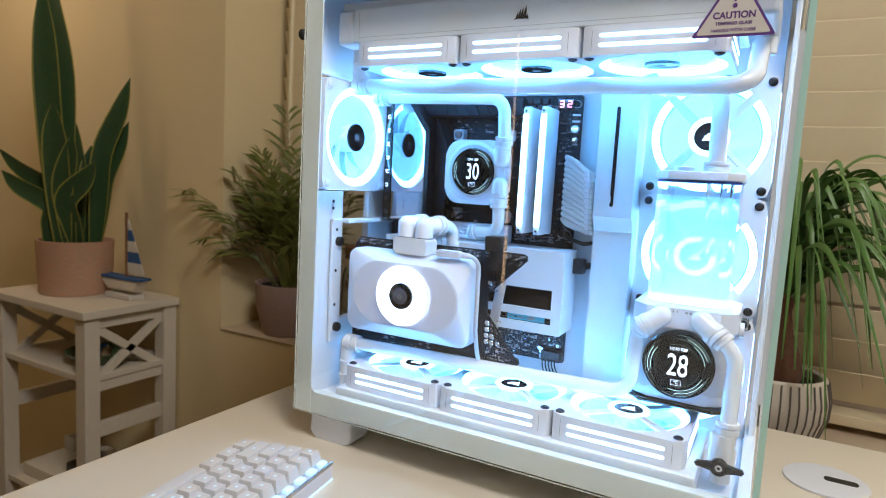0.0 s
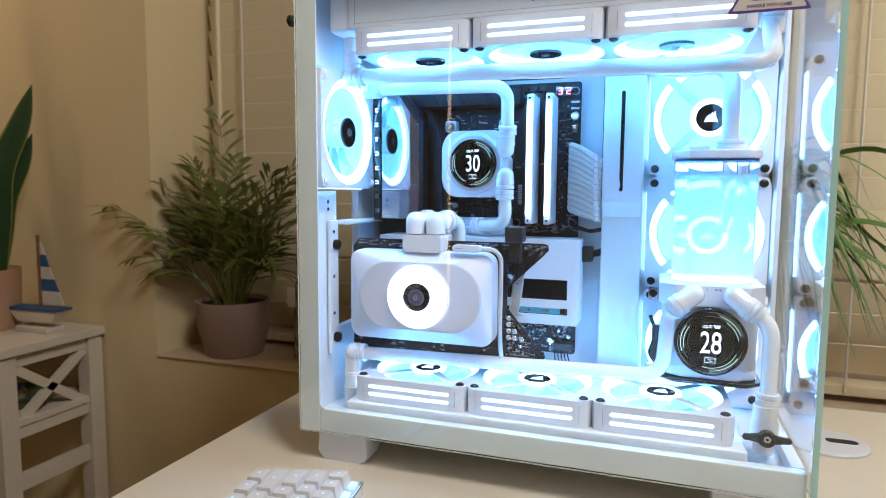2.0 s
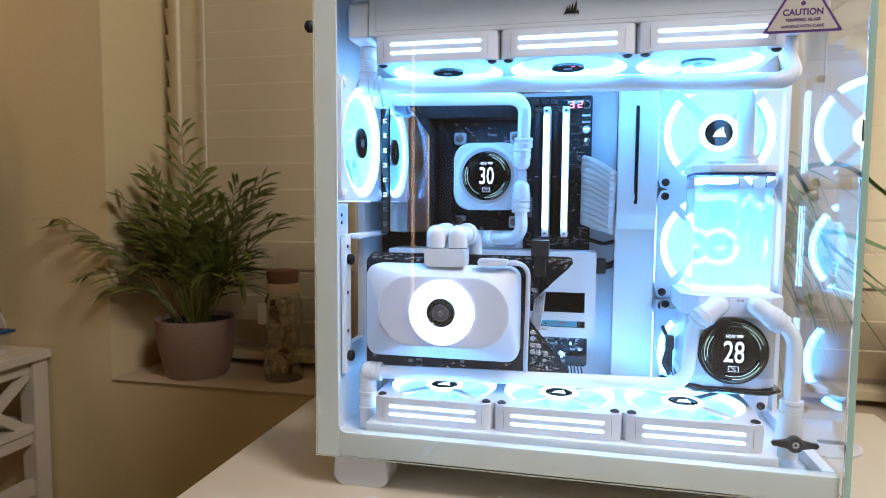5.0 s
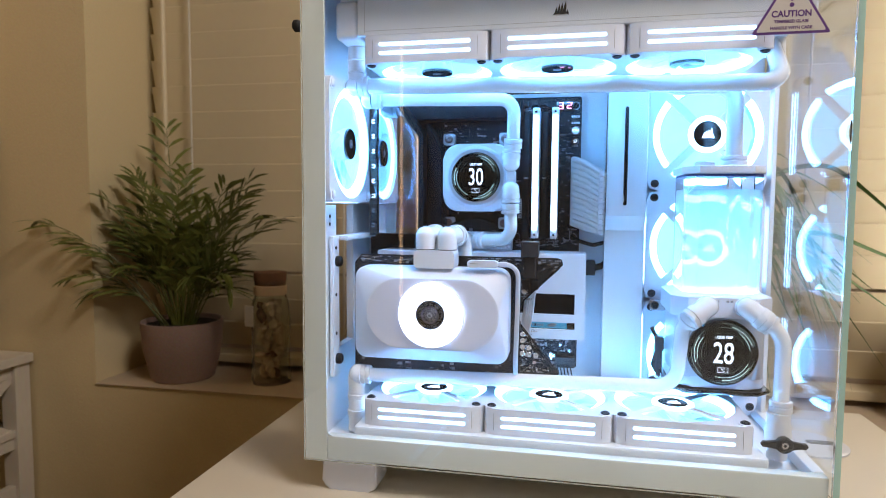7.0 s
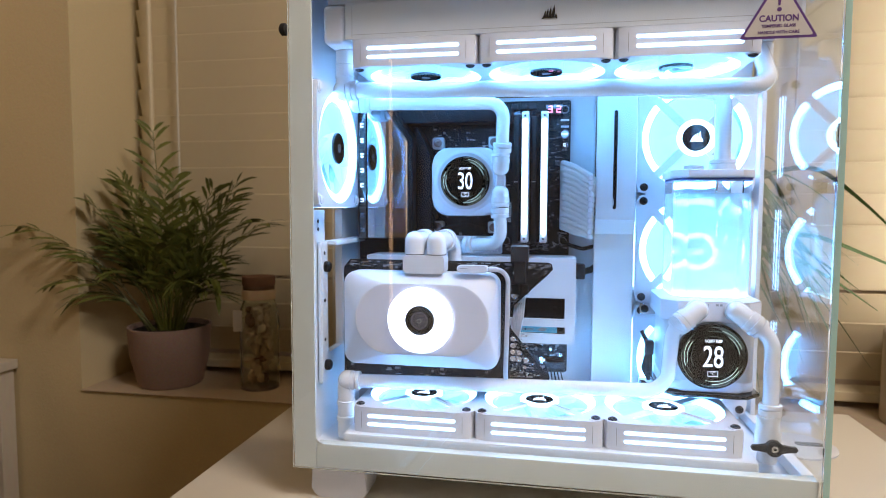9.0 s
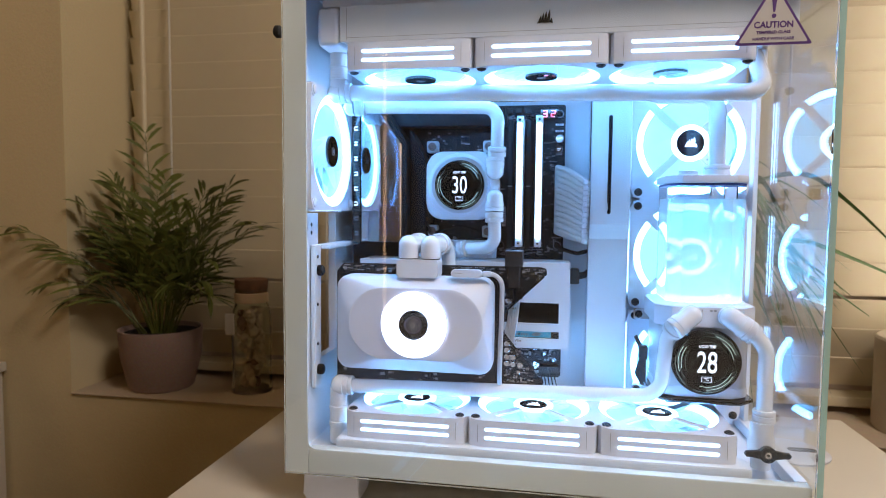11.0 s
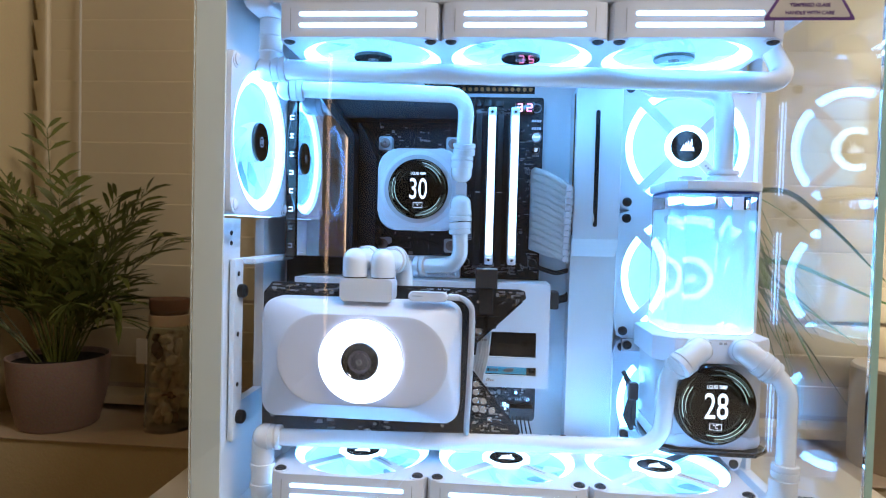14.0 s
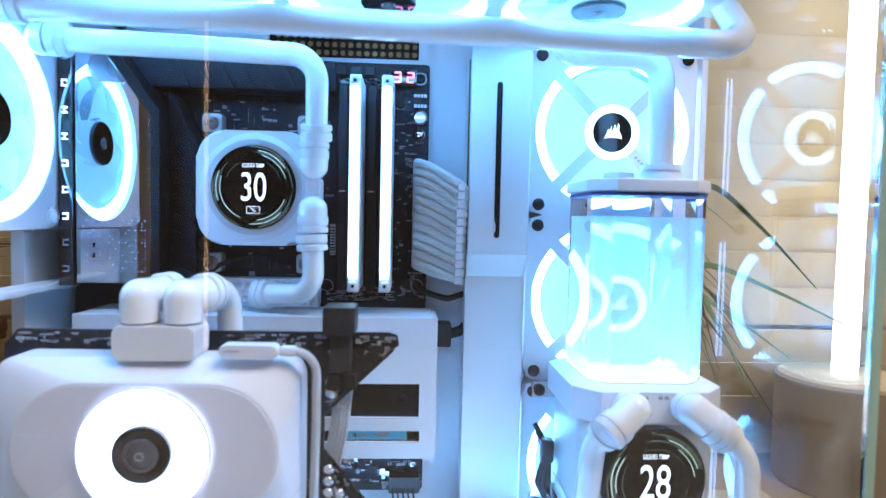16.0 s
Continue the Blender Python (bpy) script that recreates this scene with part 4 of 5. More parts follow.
for a, b in ((0.216, 0.149), (0.216, 0.1425), (0.216, 0.136), (0.222, 0.142), (0.222, 0.1355), (0.229, 0.135), (0.2165, 0.198), (0.2165, 0.2045), (0.216, 0.1555)):
    part("capacitor", rod((a, PCB_Y, b), (a, PCB_Y - 0.006, b), 0.0028, 14, None, 0.0006), CHROME, gpu, "silver can capacitor")
rr = random.Random(9)
for i in range(64):
    if i % 2:
        x, z = rr.uniform(0.215, 0.246), rr.uniform(0.19, 0.228)
        if z < 0.1875 + (x - 0.2125) * 0.96 + 0.003:
            continue
    else:
        x, z = rr.uniform(0.215, 0.244), rr.uniform(0.117, 0.16)
        if z > 0.165 - (x - 0.2125) * 1.24 - 0.004:
            continue
    s = rr.uniform(0.0006, 0.0018)
    part("chip", box((x - s, PCB_Y - 0.0016, z - s), (x + s, PCB_Y, z + s), 0.0002), rr.choice((BLACK_PLASTIC, PRINT_GREY, HEATSINK, CHROME)), gpu)
for i in range(40):
    x, z = rr.uniform(0.045, 0.2), rr.choice((rr.uniform(0.109, 0.126), rr.uniform(0.2235, 0.2295)))
    s = rr.uniform(0.0005, 0.0014)
    part("chip", box((x - s * 1.5, PCB_Y - 0.0012, z - s), (x + s * 1.5, PCB_Y, z + s)), rr.choice((BLACK_PLASTIC, PRINT_GREY, HEATSINK)), gpu)
part("coil", box((0.2235, PCB_Y - 0.007, 0.2), (0.2305, PCB_Y, 0.2095), 0.0008), HEATSINK, gpu)
part("coil", box((0.2145, PCB_Y - 0.007, 0.2), (0.2215, PCB_Y, 0.2095), 0.0008), HEATSINK, gpu)
part("board_screw", lathe([(0, 0), (0.0032, 0), (0.0032, 0.0012), (0.0016, 0.0018), (0, 0.001)], facing(0.129, PCB_Y, 0.1115), 16), CHROME, gpu)
part("power_socket", box((0.2135, 0.05, 0.2325), (0.2305, 0.07, 0.2475), 0.001), BLACK_PLASTIC, gpu, "black power socket")
part("socket_neck", box((0.2165, 0.056, 0.212), (0.2275, PCB_Y, 0.2325), 0.001), BLACK_PLASTIC, gpu)
bm = prism(rounded(0.1102, 0.2205, 0.1508, 0.238, 0.003), 0.0405, 0.064, bevel=0.0015)
part("port_block", bm, KNURL, gpu, "white port block")
part("bridge_base", box((0.0405, PCB_Y + 0.003, 0.104), (0.23, 0.11, 0.11), 0.001), BLACK, gpu)
tiny_parts(17, 90, [(0.046, 0.2235, 0.105, 0.229), (0.16, 0.2235, 0.21, 0.2295), (0.232, 0.216, 0.247, 0.229), (0.214, 0.19, 0.2195, 0.199), (0.214, 0.117, 0.238, 0.131), (0.214, 0.131, 0.226, 0.16), (0.045, 0.1095, 0.2, 0.127)], PCB_Y, gpu, (PRINT_GREY, CHROME))
# two elbows turning back over the card
for x in (0.1195, 0.1415):
    bm = lathe([(0, 0), (0.0094, 0), (0.0098, 0.0006), (0.0098, 0.0125)] + [(0.0098 * math.cos(a), 0.0125 + 0.0098 * math.sin(a)) for a in [math.pi / 2 * i / 9 for i in range(1, 9)]] + [(0, 0.0223)], pose(x, 0.052, 0.2388), 32)
    lathe([(0, 0), (0.0098, 0), (0.0098, 0.019), (0, 0.019)], along((x, 0.052, 0.2513), (0.19, 1, 0)), 32, bm)
    part("elbow", bm, FITTING, gpu, "glossy white elbow fitting")
    part("elbow_gap", lathe([(0, 0), (0.0092, 0), (0.0092, 0.0007), (0, 0.0007)], pose(x, 0.052, 0.2381), 24), BLACK, gpu)
    collar((x + 0.0036, 0.069, 0.2513), (0.19, 1, 0), gpu, 0.0112)
    part("rear_tube", pipe(bent_path([(x + 0.004, 0.07, 0.251), (x + 0.0095, 0.098, 0.251), (x + 0.0105, 0.1, 0.222)], 0.014, 8), 0.0072, 20), TUBE_WHITE, gpu)
# cable with its slim plug on the top edge of the card
plug = thing("white_cable", (0.19, 0.04, 0.222), "white cable with a slim plug along the card's edge", "cable")
part("plug", prism(rounded(0.1635, 0.2225, 0.193, 0.2295, 0.003), 0.038, 0.0475, bevel=0.0015), PLASTIC, plug)
part("plug_tip", box((0.193, 0.0395, 0.2235), (0.202, 0.046, 0.2285), 0.0015), PLASTIC, plug)
part("plug_seam", box((0.1665, 0.0376, 0.2262), (0.174, 0.0381, 0.2268)), PRINT_GREY, plug)
cable_pts = [(0.198, 0.0425, 0.226), (0.212, 0.0425, 0.2255), (0.212, 0.043, 0.19), (0.2108, 0.046, 0.15), (0.2095, 0.056, 0.125), (0.2095, 0.061, 0.1165)]
part("cord", pipe(bent_path(cable_pts, 0.012, 8), 0.0023, 12), SLEEVE, plug)
# flat bundle of thin cables that drops behind the notch
for i in range(5):
    x = 0.2235 - i * 0.0022
    pts = [(x + 0.004, 0.1, 0.225), (x + 0.003, 0.082, 0.2), (x + 0.001, 0.078, 0.175), (x - 0.004, 0.082, 0.15), (x - 0.012, 0.1, 0.13)]
    tagged(part("riser_wire", pipe(bent_path(pts, 0.02, 6), 0.0011, 8), SLEEVE, None), "thin white riser cable behind the graphics card", "cable", "riser cables")

# ---- pump and reservoir ----
pump = thing("pump_reservoir", (0.4, 0.12, 0.09), "white pump with round display under a clear pale blue reservoir", "pump reservoir")
QX, QY = 0.4035, 0.122  # centre of the pump column
def octagon(h, cut):
    return [(QX + a, QY + b) for a, b in ((h, -h + cut), (h, h - cut), (h - cut, h), (-h + cut, h), (-h, h - cut), (-h, -h + cut), (-h + cut, -h), (h - cut, -h))]


part("pump_body", prism(rounded(QX - 0.0415, QY - 0.0415, QX + 0.0415, QY + 0.0415, 0.015, 8), 0.1105, 0.176, "z", 0.003), GREY_METAL, pump, "brushed silver pump housing")
part("lower_band", prism(rounded(QX - 0.0424, QY - 0.0424, QX + 0.0424, QY + 0.0424, 0.016, 8), 0.1085, 0.119, "z", 0.003), PLASTIC, pump)
part("collar", prism(octagon(0.046, 0.014), 0.1765, 0.1965, "z", 0.002), PLASTIC, pump)
bm = bmesh.new()
lo, hi = octagon(0.046, 0.014), octagon(0.038, 0.011)
v0 = [bm.verts.new((x, y, 0.1962)) for x, y in lo]
v1 = [bm.verts.new((x, y, 0.1985)) for x, y in hi]
for i in range(8):
    bm.faces.new((v0[i], v0[(i + 1) % 8], v1[(i + 1) % 8], v1[i]))
bm.faces.new(v1)
part("collar_slope", bm, PLASTIC, pump)
for i, w in enumerate((0.0012, 0.0012, 0, 0.003, 0.003, 0, 0.003, 0.003)):
    if w:
        x = QX - 0.009 + i * 0.0036
        part("letter_bar", box((x, QY - 0.0464, 0.1922), (x + w * 0.8, QY - 0.0459, 0.1942)), PRINT_GREY, pump)
part("display_mount", lathe([(0, 0), (0.0318, 0), (0.0318, 0.006), (0.0305, 0.0075), (0, 0.0075)], facing(0.4035, QY - 0.0405, 0.1445), 48), GLOSS_BLACK, pump, "black display rim")
display(pump, 0.4035, 0.0745, 0.1445, 0.0298, "28")
part("drip_tray", prism(octagon(0.047, 0.014), 0.1035, 0.1075, "z", 0.0015), GLOSS_BLACK, pump, "dark mounting tray")
part("tray_bracket", box((0.372, 0.1, 0.096), (0.436, 0.162, 0.1035), 0.001), BLACK, pump)
tank = part("tank", prism(octagon(0.0355, 0.01), 0.1985, 0.313, "z"), ACRYLIC, pump, "clear acrylic tank", False)
tank.visible_shadow = False
m, n, l, b = nodes_of("pale_blue_coolant")
mix, tr, tl = n.new("ShaderNodeMixShader"), n.new("ShaderNodeBsdfTransparent"), n.new("ShaderNodeBsdfTranslucent")
tr.inputs["Color"].default_value = (0.92, 0.995, 1.0, 1)
tl.inputs["Color"].default_value = (0.88, 0.99, 1.0, 1)
noi = n.new("ShaderNodeTexNoise")
noi.inputs["Scale"].default_value = 55
rng_node = n.new("ShaderNodeMapRange")
rng_node.inputs["To Min"].default_value, rng_node.inputs["To Max"].default_value = 0.45, 0.62
l.new(noi.outputs["Fac"], rng_node.inputs["Value"])
l.new(rng_node.outputs["Result"], mix.inputs["Fac"])
l.new(tr.outputs[0], mix.inputs[1])
l.new(tl.outputs[0], mix.inputs[2])
l.new(mix.outputs[0], n["Material Output"].inputs["Surface"])
COOLANT = m
part("coolant", prism(octagon(0.0315, 0.009), 0.2, 0.299, "z"), COOLANT, pump, "milky pale blue coolant", False)
part("pump_light", prism(octagon(0.033, 0.009), 0.1987, 0.1995, "z"), glow("tank_light", (0.6, 0.93, 1.0), 2.6), pump, "light ring under the tank")
part("gasket", prism(octagon(0.0358, 0.01), 0.3115, 0.3135, "z"), surface("blue_gasket", (0.03, 0.05, 0.25), 0.4), pump)
part("fill_tube", rod((QX + 0.013, QY, 0.245), (QX + 0.013, QY, 0.313), 0.007, 20), ACRYLIC, pump).visible_shadow = False
part("cap", prism(octagon(0.0385, 0.014), 0.3138, 0.3215, "z", 0.0015), PLASTIC, pump)
part("fill_plug", lathe([(0, 0), (0.0095, 0), (0.0095, 0.0045), (0.008, 0.0052), (0, 0.0052)], pose(QX - 0.015, QY - 0.012, 0.3215), 30), KNURL, pump)
part("side_knob", lathe([(0, 0), (0.007, 0), (0.007, 0.004), (0, 0.004)], Matrix.Translation((QX + 0.0465, QY - 0.01, 0.178)) @ pose(0, 0, 0, 0, 90, 0), 24), KNURL, pump)
for z in (0.175, 0.092):
    part("bracket", box((0.347, 0.157, z - 0.006), (0.456, 0.1625, z + 0.006), 0.001), CHROME, pump, "polished mounting bar")
    for x in (0.352, 0.451):
        part("bracket_screw", lathe([(0, 0), (0.004, 0), (0.004, 0.002), (0.0015, 0.003), (0, 0.002)], facing(x, 0.157, z), 16), BLACK, pump)

# ---- hard tubes with their fittings ----
def run(label, pts, bend, a=True, b=True, r=0.0069):
    t = thing("coolant_tube", pts[0], label, "tube", "hard coolant tubes")
    path = bent_path(pts, bend, 10)
    part("tube", pipe(path, r, 24), TUBE_WHITE, t)
    if a:
        collar(path[0], path[1] - path[0], t)
    if b:
        collar(path[-1], path[-2] - path[-1], t)
    return t


t = run("white rigid tube along the top, looping up to the radiator", [(0.05, 0.056, 0.3998), (0.442, 0.06, 0.3925), (0.443, 0.105, 0.438)], 0.02, True, False, 0.0077)
dome((0.05, 0.056, 0.3998), (-1, 0, 0), 0.0098, 0.014, t)
part("rotary_fitting", rod((0.0475, 0.056, 0.403), (0.0475, 0.056, 0.438), 0.0088, 24), KNURL, t)
part("rotary_ring", lathe([(0.0088, 0), (0.0096, 0.0005), (0.0096, 0.0015), (0.0088, 0.002), (0.0088, 0.012), (0.0096, 0.0125), (0.0096, 0.0135), (0.0088, 0.014)], pose(0.0475, 0.056, 0.412), 28), KNURL, t)
part("upper_fitting", rod((0.446, 0.105, 0.425), (0.446, 0.105, 0.4405), 0.0095, 24), KNURL, t)
t = run("white rigid tube bending down to the processor block", [(0.052, 0.092, 0.3925), (0.2005, 0.108, 0.392), (0.1985, 0.119, 0.342)], 0.015)
dome((0.052, 0.092, 0.3925), (-1, 0, 0), 0.0095, 0.012, t)
t = run("white rigid tube from the processor block to the card", [(0.1965, 0.118, 0.284), (0.1985, 0.118, 0.246), (0.158, 0.138, 0.243)], 0.015)
collar((0.158, 0.138, 0.243), (1, -0.4, 0.05), t, 0.0088)
for z, d in ((0.3215, 1), (0.3045, -1)):
    f = thing("elbow_fitting", (0.197, 0.12, z), "glossy white round-nosed fitting on the processor block", "tube fitting", "processor fittings")
    dome((0.197, 0.1185, z + d * 0.015), (0, 0, -d), 0.0092, 0.0185, f)
    collar((0.197, 0.1185, z + d * 0.009), (0, 0, d), f, 0.0098)
t = run("white rigid tube along the bottom, rising to the pump", [(0.052, 0.052, 0.1085), (0.3625, 0.076, 0.1085), (0.366, 0.07, 0.168), (0.374, 0.062, 0.181)], 0.02)
dome((0.054, 0.052, 0.1085), (-1, 0, 0), 0.0105, 0.014, t)
part("rotary_fitting", rod((0.048, 0.052, 0.05), (0.048, 0.052, 0.108), 0.0088, 24), KNURL, t)
part("rotary_ring", lathe([(0.0088, 0), (0.0098, 0.0005), (0.0098, 0.004), (0.0088, 0.0045), (0.0088, 0.016), (0.0096, 0.0165), (0.0096, 0.02), (0.0088, 0.0205)], pose(0.048, 0.052, 0.068), 28), KNURL, t)
t = run("white rigid tube from the pump down to the drain valve", [(0.434, 0.063, 0.18), (0.4515, 0.06, 0.166), (0.4505, 0.058, 0.096)], 0.026)
for x, dx in ((0.386, -1), (0.421, 1)):
    f = thing("pump_fitting", (x, 0.07, 0.19), "glossy white angled fitting on the pump", "tube fitting", "pump fittings")
    q = Vector((dx * 0.80, -0.25, -0.62)).normalized()
    a = Vector((x, 0.064, 0.1895))
    dome(a + q * 0.014, -q, 0.0095, 0.024, f)
    part("stem", rod((x, 0.078, 0.188), (x, 0.066, 0.1885), 0.0088, 22), KNURL, f)
    collar(a + q * 0.0105, q, f, 0.0104)
t = run("white rigid tube rising from the reservoir cap", [(0.416, 0.112, 0.325), (0.4145, 0.112, 0.399), (0.352, 0.116, 0.401), (0.348, 0.118, 0.4125)], 0.016, False, False, 0.0078)
collar((0.416, 0.112, 0.3215), (0, 0, 1), t, 0.0125)

# ---- drain valve ----
valve = thing("drain_valve", (0.4505, 0.058, 0.05), "white ball valve with a black butterfly handle", "valve")
part("body", lathe([(0, 0), (0.0085, 0), (0.0085, 0.008), (0.0078, 0.0095), (0.0112, 0.012), (0.0112, 0.028), (0.0098, 0.031), (0.0098, 0.0425), (0, 0.0425)], pose(0.4485, 0.056, 0.054), 28), KNURL, valve)
part("stem", rod((0.4485, 0.05, 0.073), (0.4485, 0.0375, 0.073), 0.004, 14), BLACK, valve)
bm = lathe([(0, 0), (0.0072, 0), (0.0072, 0.0045), (0.006, 0.0055), (0.0035, 0.0055), (0.003, 0.004), (0, 0.004)], facing(0.4478, 0.039, 0.0735), 24)
for sx in (-1, 1):
    prism([(0.4478 + sx * a, 0.0735 + b) for a, b in ((0.004, 0.0045), (0.011, 0.002), (0.0175, 0.0028), (0.0195, 0.0), (0.0175, -0.0028), (0.011, -0.002), (0.004, -0.0045))], 0.0345, 0.038, bevel=0.0008, bm=bm)
grip = part("handle", bm, BLACK_PLASTIC, valve, "black butterfly handle")
part("hex_screw", ring_plate(circle(0.0028, 20), circle(0.0013, 20), 0.0042, 0.0054, facing(0.4478, 0.039, 0.0735)), CHROME, grip, "small steel socket screw")

# ---- sleeved power cable with comb ----
loom = thing("power_cable_loom", (0.28, 0.15, 0.29), "white sleeved power cables held in a comb", "cable")
for k in range(2):
    for i in range(12):
        z0 = 0.3325 - i * 0.0061 - k * 0.003
        z1 = 0.3165 - i * 0.0057
        y0, y1 = 0.142 + k * 0.006, 0.127 + k * 0.005 + i * 0.0016
        pts = [(0.262, 0.163, z0), (0.2625, y0, z0 + 0.0005), (0.274, y0 - 0.002, z0 - 0.004), (0.2925, y1, z1), (0.2958, y1 + 0.02, z1 - 0.003)]
        part("cable", pipe(bent_path(pts, 0.006, 5), 0.0029, 10), SLEEVE, loom)
bm = bmesh.new()
for i in range(12):
    box((0.2885, 0.1235 + i * 0.0016, 0.3145 - i * 0.0057 - 0.001), (0.2935, 0.1355 + i * 0.0016, 0.3145 - i * 0.0057 + 0.0045), 0.001, bm)
part("comb", bm, PLASTIC, loom, "clear-white cable comb")
loose = thing("power_plug", (0.29, 0.17, 0.215), "black power plug at the board's edge", "plug")
part("plug", box((0.272, 0.15, 0.206), (0.288, 0.166, 0.2225), 0.0015), BLACK_PLASTIC, loose)
part("cord", pipe(bent_path([(0.287, 0.158, 0.214), (0.296, 0.16, 0.2165), (0.302, 0.17, 0.222)], 0.004, 5), 0.0036, 10), RUBBER, loose)
loose = thing("black_cable", (0.26, 0.16, 0.25), "thin black cable along the board", "cable")
part("cord", pipe(bent_path([(0.262, 0.164, 0.2495), (0.268, 0.155, 0.244), (0.285, 0.157, 0.239), (0.302, 0.168, 0.243)], 0.01, 6), 0.0022, 10), RUBBER, loose)
loose = thing("black_cable", (0.13, 0.16, 0.255), "thin black cable below the processor block", "cable")
part("cord", pipe(bent_path([(0.112, 0.16, 0.248), (0.13, 0.154, 0.262), (0.155, 0.156, 0.268), (0.175, 0.16, 0.262)], 0.02, 6), 0.0016, 8), RUBBER, loose)
loose = thing("black_cable", (0.352, 0.15, 0.12), "black fan cables bundled beside the lower fan", "cable")
for i in range(3):
    part("cord", pipe(bent_path([(0.35 + i * 0.002, 0.158, 0.15 - i * 0.006), (0.357, 0.147 - i * 0.002, 0.136), (0.35 + 0.004 * i, 0.147, 0.112), (0.358, 0.155, 0.098)], 0.008, 6), 0.0021, 8), RUBBER, loose)
part("connector", box((0.352, 0.142, 0.127), (0.361, 0.152, 0.143), 0.002), BLACK_PLASTIC, loose)

# ---- warning sticker on the glass ----
st = thing("warning_sticker", (0.4265, -0.0005, 0.42), "triangular white warning sticker with a purple border on the glass", "sticker")
def tri(h, drop):
    pts = []
    for cx, cz in ((0.3975 + h, 0.419 + h * 0.6 + drop), (0.4555 - h, 0.419 + h * 0.6 + drop), (0.4265, 0.4685 - h * 1.15 + drop)):
        pts.append((cx, cz))
    out = []
    for i in range(3):
        p, a, b = Vector(pts[i]), Vector(pts[i - 1]), Vector(pts[(i + 1) % 3])
        u, w = (a - p).normalized() * 0.0022, (b - p).normalized() * 0.0022
        for s in range(6):
            k = s / 5
            out.append(tuple(p + u * (1 - k) ** 2 + w * k ** 2))
    return out


part("border", prism(tri(0, 0), -0.0004, -0.0001), PURPLE, st, "purple border", False)
part("sheet", prism(tri(0.0033, 0), -0.0006, -0.0004), STICKER, st, "", False)
writing("caution_word", "CAUTION", 0.0068, facing(0.4265, -0.0007, 0.4345), PURPLE, st, 0.00005, 0.95, 0.03)
writing("glass_words", "TEMPERED GLASS", 0.0032, facing(0.4265, -0.0007, 0.4287), PURPLE, st, 0.00005, 1.0, 0.03)
writing("care_words", "HANDLE WITH CARE", 0.0032, facing(0.4265, -0.0007, 0.4237), PURPLE, st, 0.00005, 1.0, 0.03)
bm = lathe([(0, 0), (0.0017, 0), (0.0017, 0.0001), (0, 0.0001)], facing(0.4265, -0.0007, 0.4415), 16)
prism([(0.4258, 0.4445), (0.4272, 0.4445), (0.4285, 0.4555), (0.4245, 0.4555)], -0.0008, -0.0007, bm=bm)
part("exclamation_mark", bm, PURPLE, st, "", False)

# ---- things round the computer ----
LEAF_DARK = surface("dark_green_leaf", (0.045, 0.095, 0.03), 0.38, vary=0.2, grain=60, bump=0.05, second=(0.02, 0.045, 0.02), stretch=(1, 1, 0.25))
LEAF_EDGE = surface("yellow_leaf_margin", (0.27, 0.26, 0.05), 0.4, vary=0.12, grain=60)
LEAF_PALM = surface("palm_leaf", (0.19, 0.19, 0.03), 0.45, vary=0.25, grain=90, second=(0.055, 0.085, 0.018))
LEAF_PONY = surface("ponytail_leaf", (0.15, 0.28, 0.05), 0.4, vary=0.22, grain=80, second=(0.05, 0.11, 0.028), bump=0.06)
SOIL = surface("dark_soil", (0.03, 0.022, 0.016), 0.9, vary=0.3, grain=300, bump=0.6)
CLAY = surface("weathered_clay_pot", (0.36, 0.24, 0.2), 0.75, vary=0.12, grain=45, bump=0.15, second=(0.27, 0.2, 0.17))
CLAY_WARM = surface("pink_orange_clay", (0.42, 0.22, 0.13), 0.7, vary=0.14, grain=30, bump=0.1, second=(0.44, 0.3, 0.2), stretch=(0.4, 0.4, 3))
CREAM = surface("cream_ceramic", (0.68, 0.62, 0.52), 0.45, vary=0.05, grain=40, bump=0.05)
GROOVE = surface("grey_groove", (0.16, 0.14, 0.12), 0.7, vary=0.08)
BARK = surface("ponytail_bark", (0.2, 0.09, 0.045), 0.85, vary=0.25, grain=70, bump=0.5, second=(0.1, 0.05, 0.03))
PAINT = surface("white_painted_wood", (0.66, 0.6, 0.5), 0.5, vary=0.05, grain=25, bump=0.05, stretch=(1, 1, 0.3))
CORK = surface("cork", (0.3, 0.15, 0.07), 0.85, vary=0.25, grain=200, bump=0.4)
SHELL = surface("sea_shell", (0.72, 0.56, 0.36), 0.65, vary=0.25, grain=120, bump=0.2, second=(0.45, 0.32, 0.19))
CLOTH = surface("sailcloth", (0.62, 0.58, 0.52), 0.8, vary=0.05, grain=300, bump=0.1)
NAVY = surface("blue_stripe", (0.03, 0.1, 0.28), 0.6, vary=0.08)
KEYCAP = surface("white_keycap", (0.74, 0.73, 0.72), 0.45, vary=0.02, grain=200, bump=0.05)
BEIGE = surface("beige_lamp_base", (0.5, 0.42, 0.3), 0.6, vary=0.05, grain=40, bump=0.05)
LAMP_WARM = glow("warm_tube_light", (1.0, 0.86, 0.62), 6.3)
STRIP_AMBER = glow("amber_strip_light", (1.0, 0.55, 0.2), 4.5)
LED_KEY = glow("key_backlight", (0.25, 0.65, 1.0), 0.75)
LED_LEGEND = glow("key_legend", (0.35, 0.65, 1.0), 0.22)


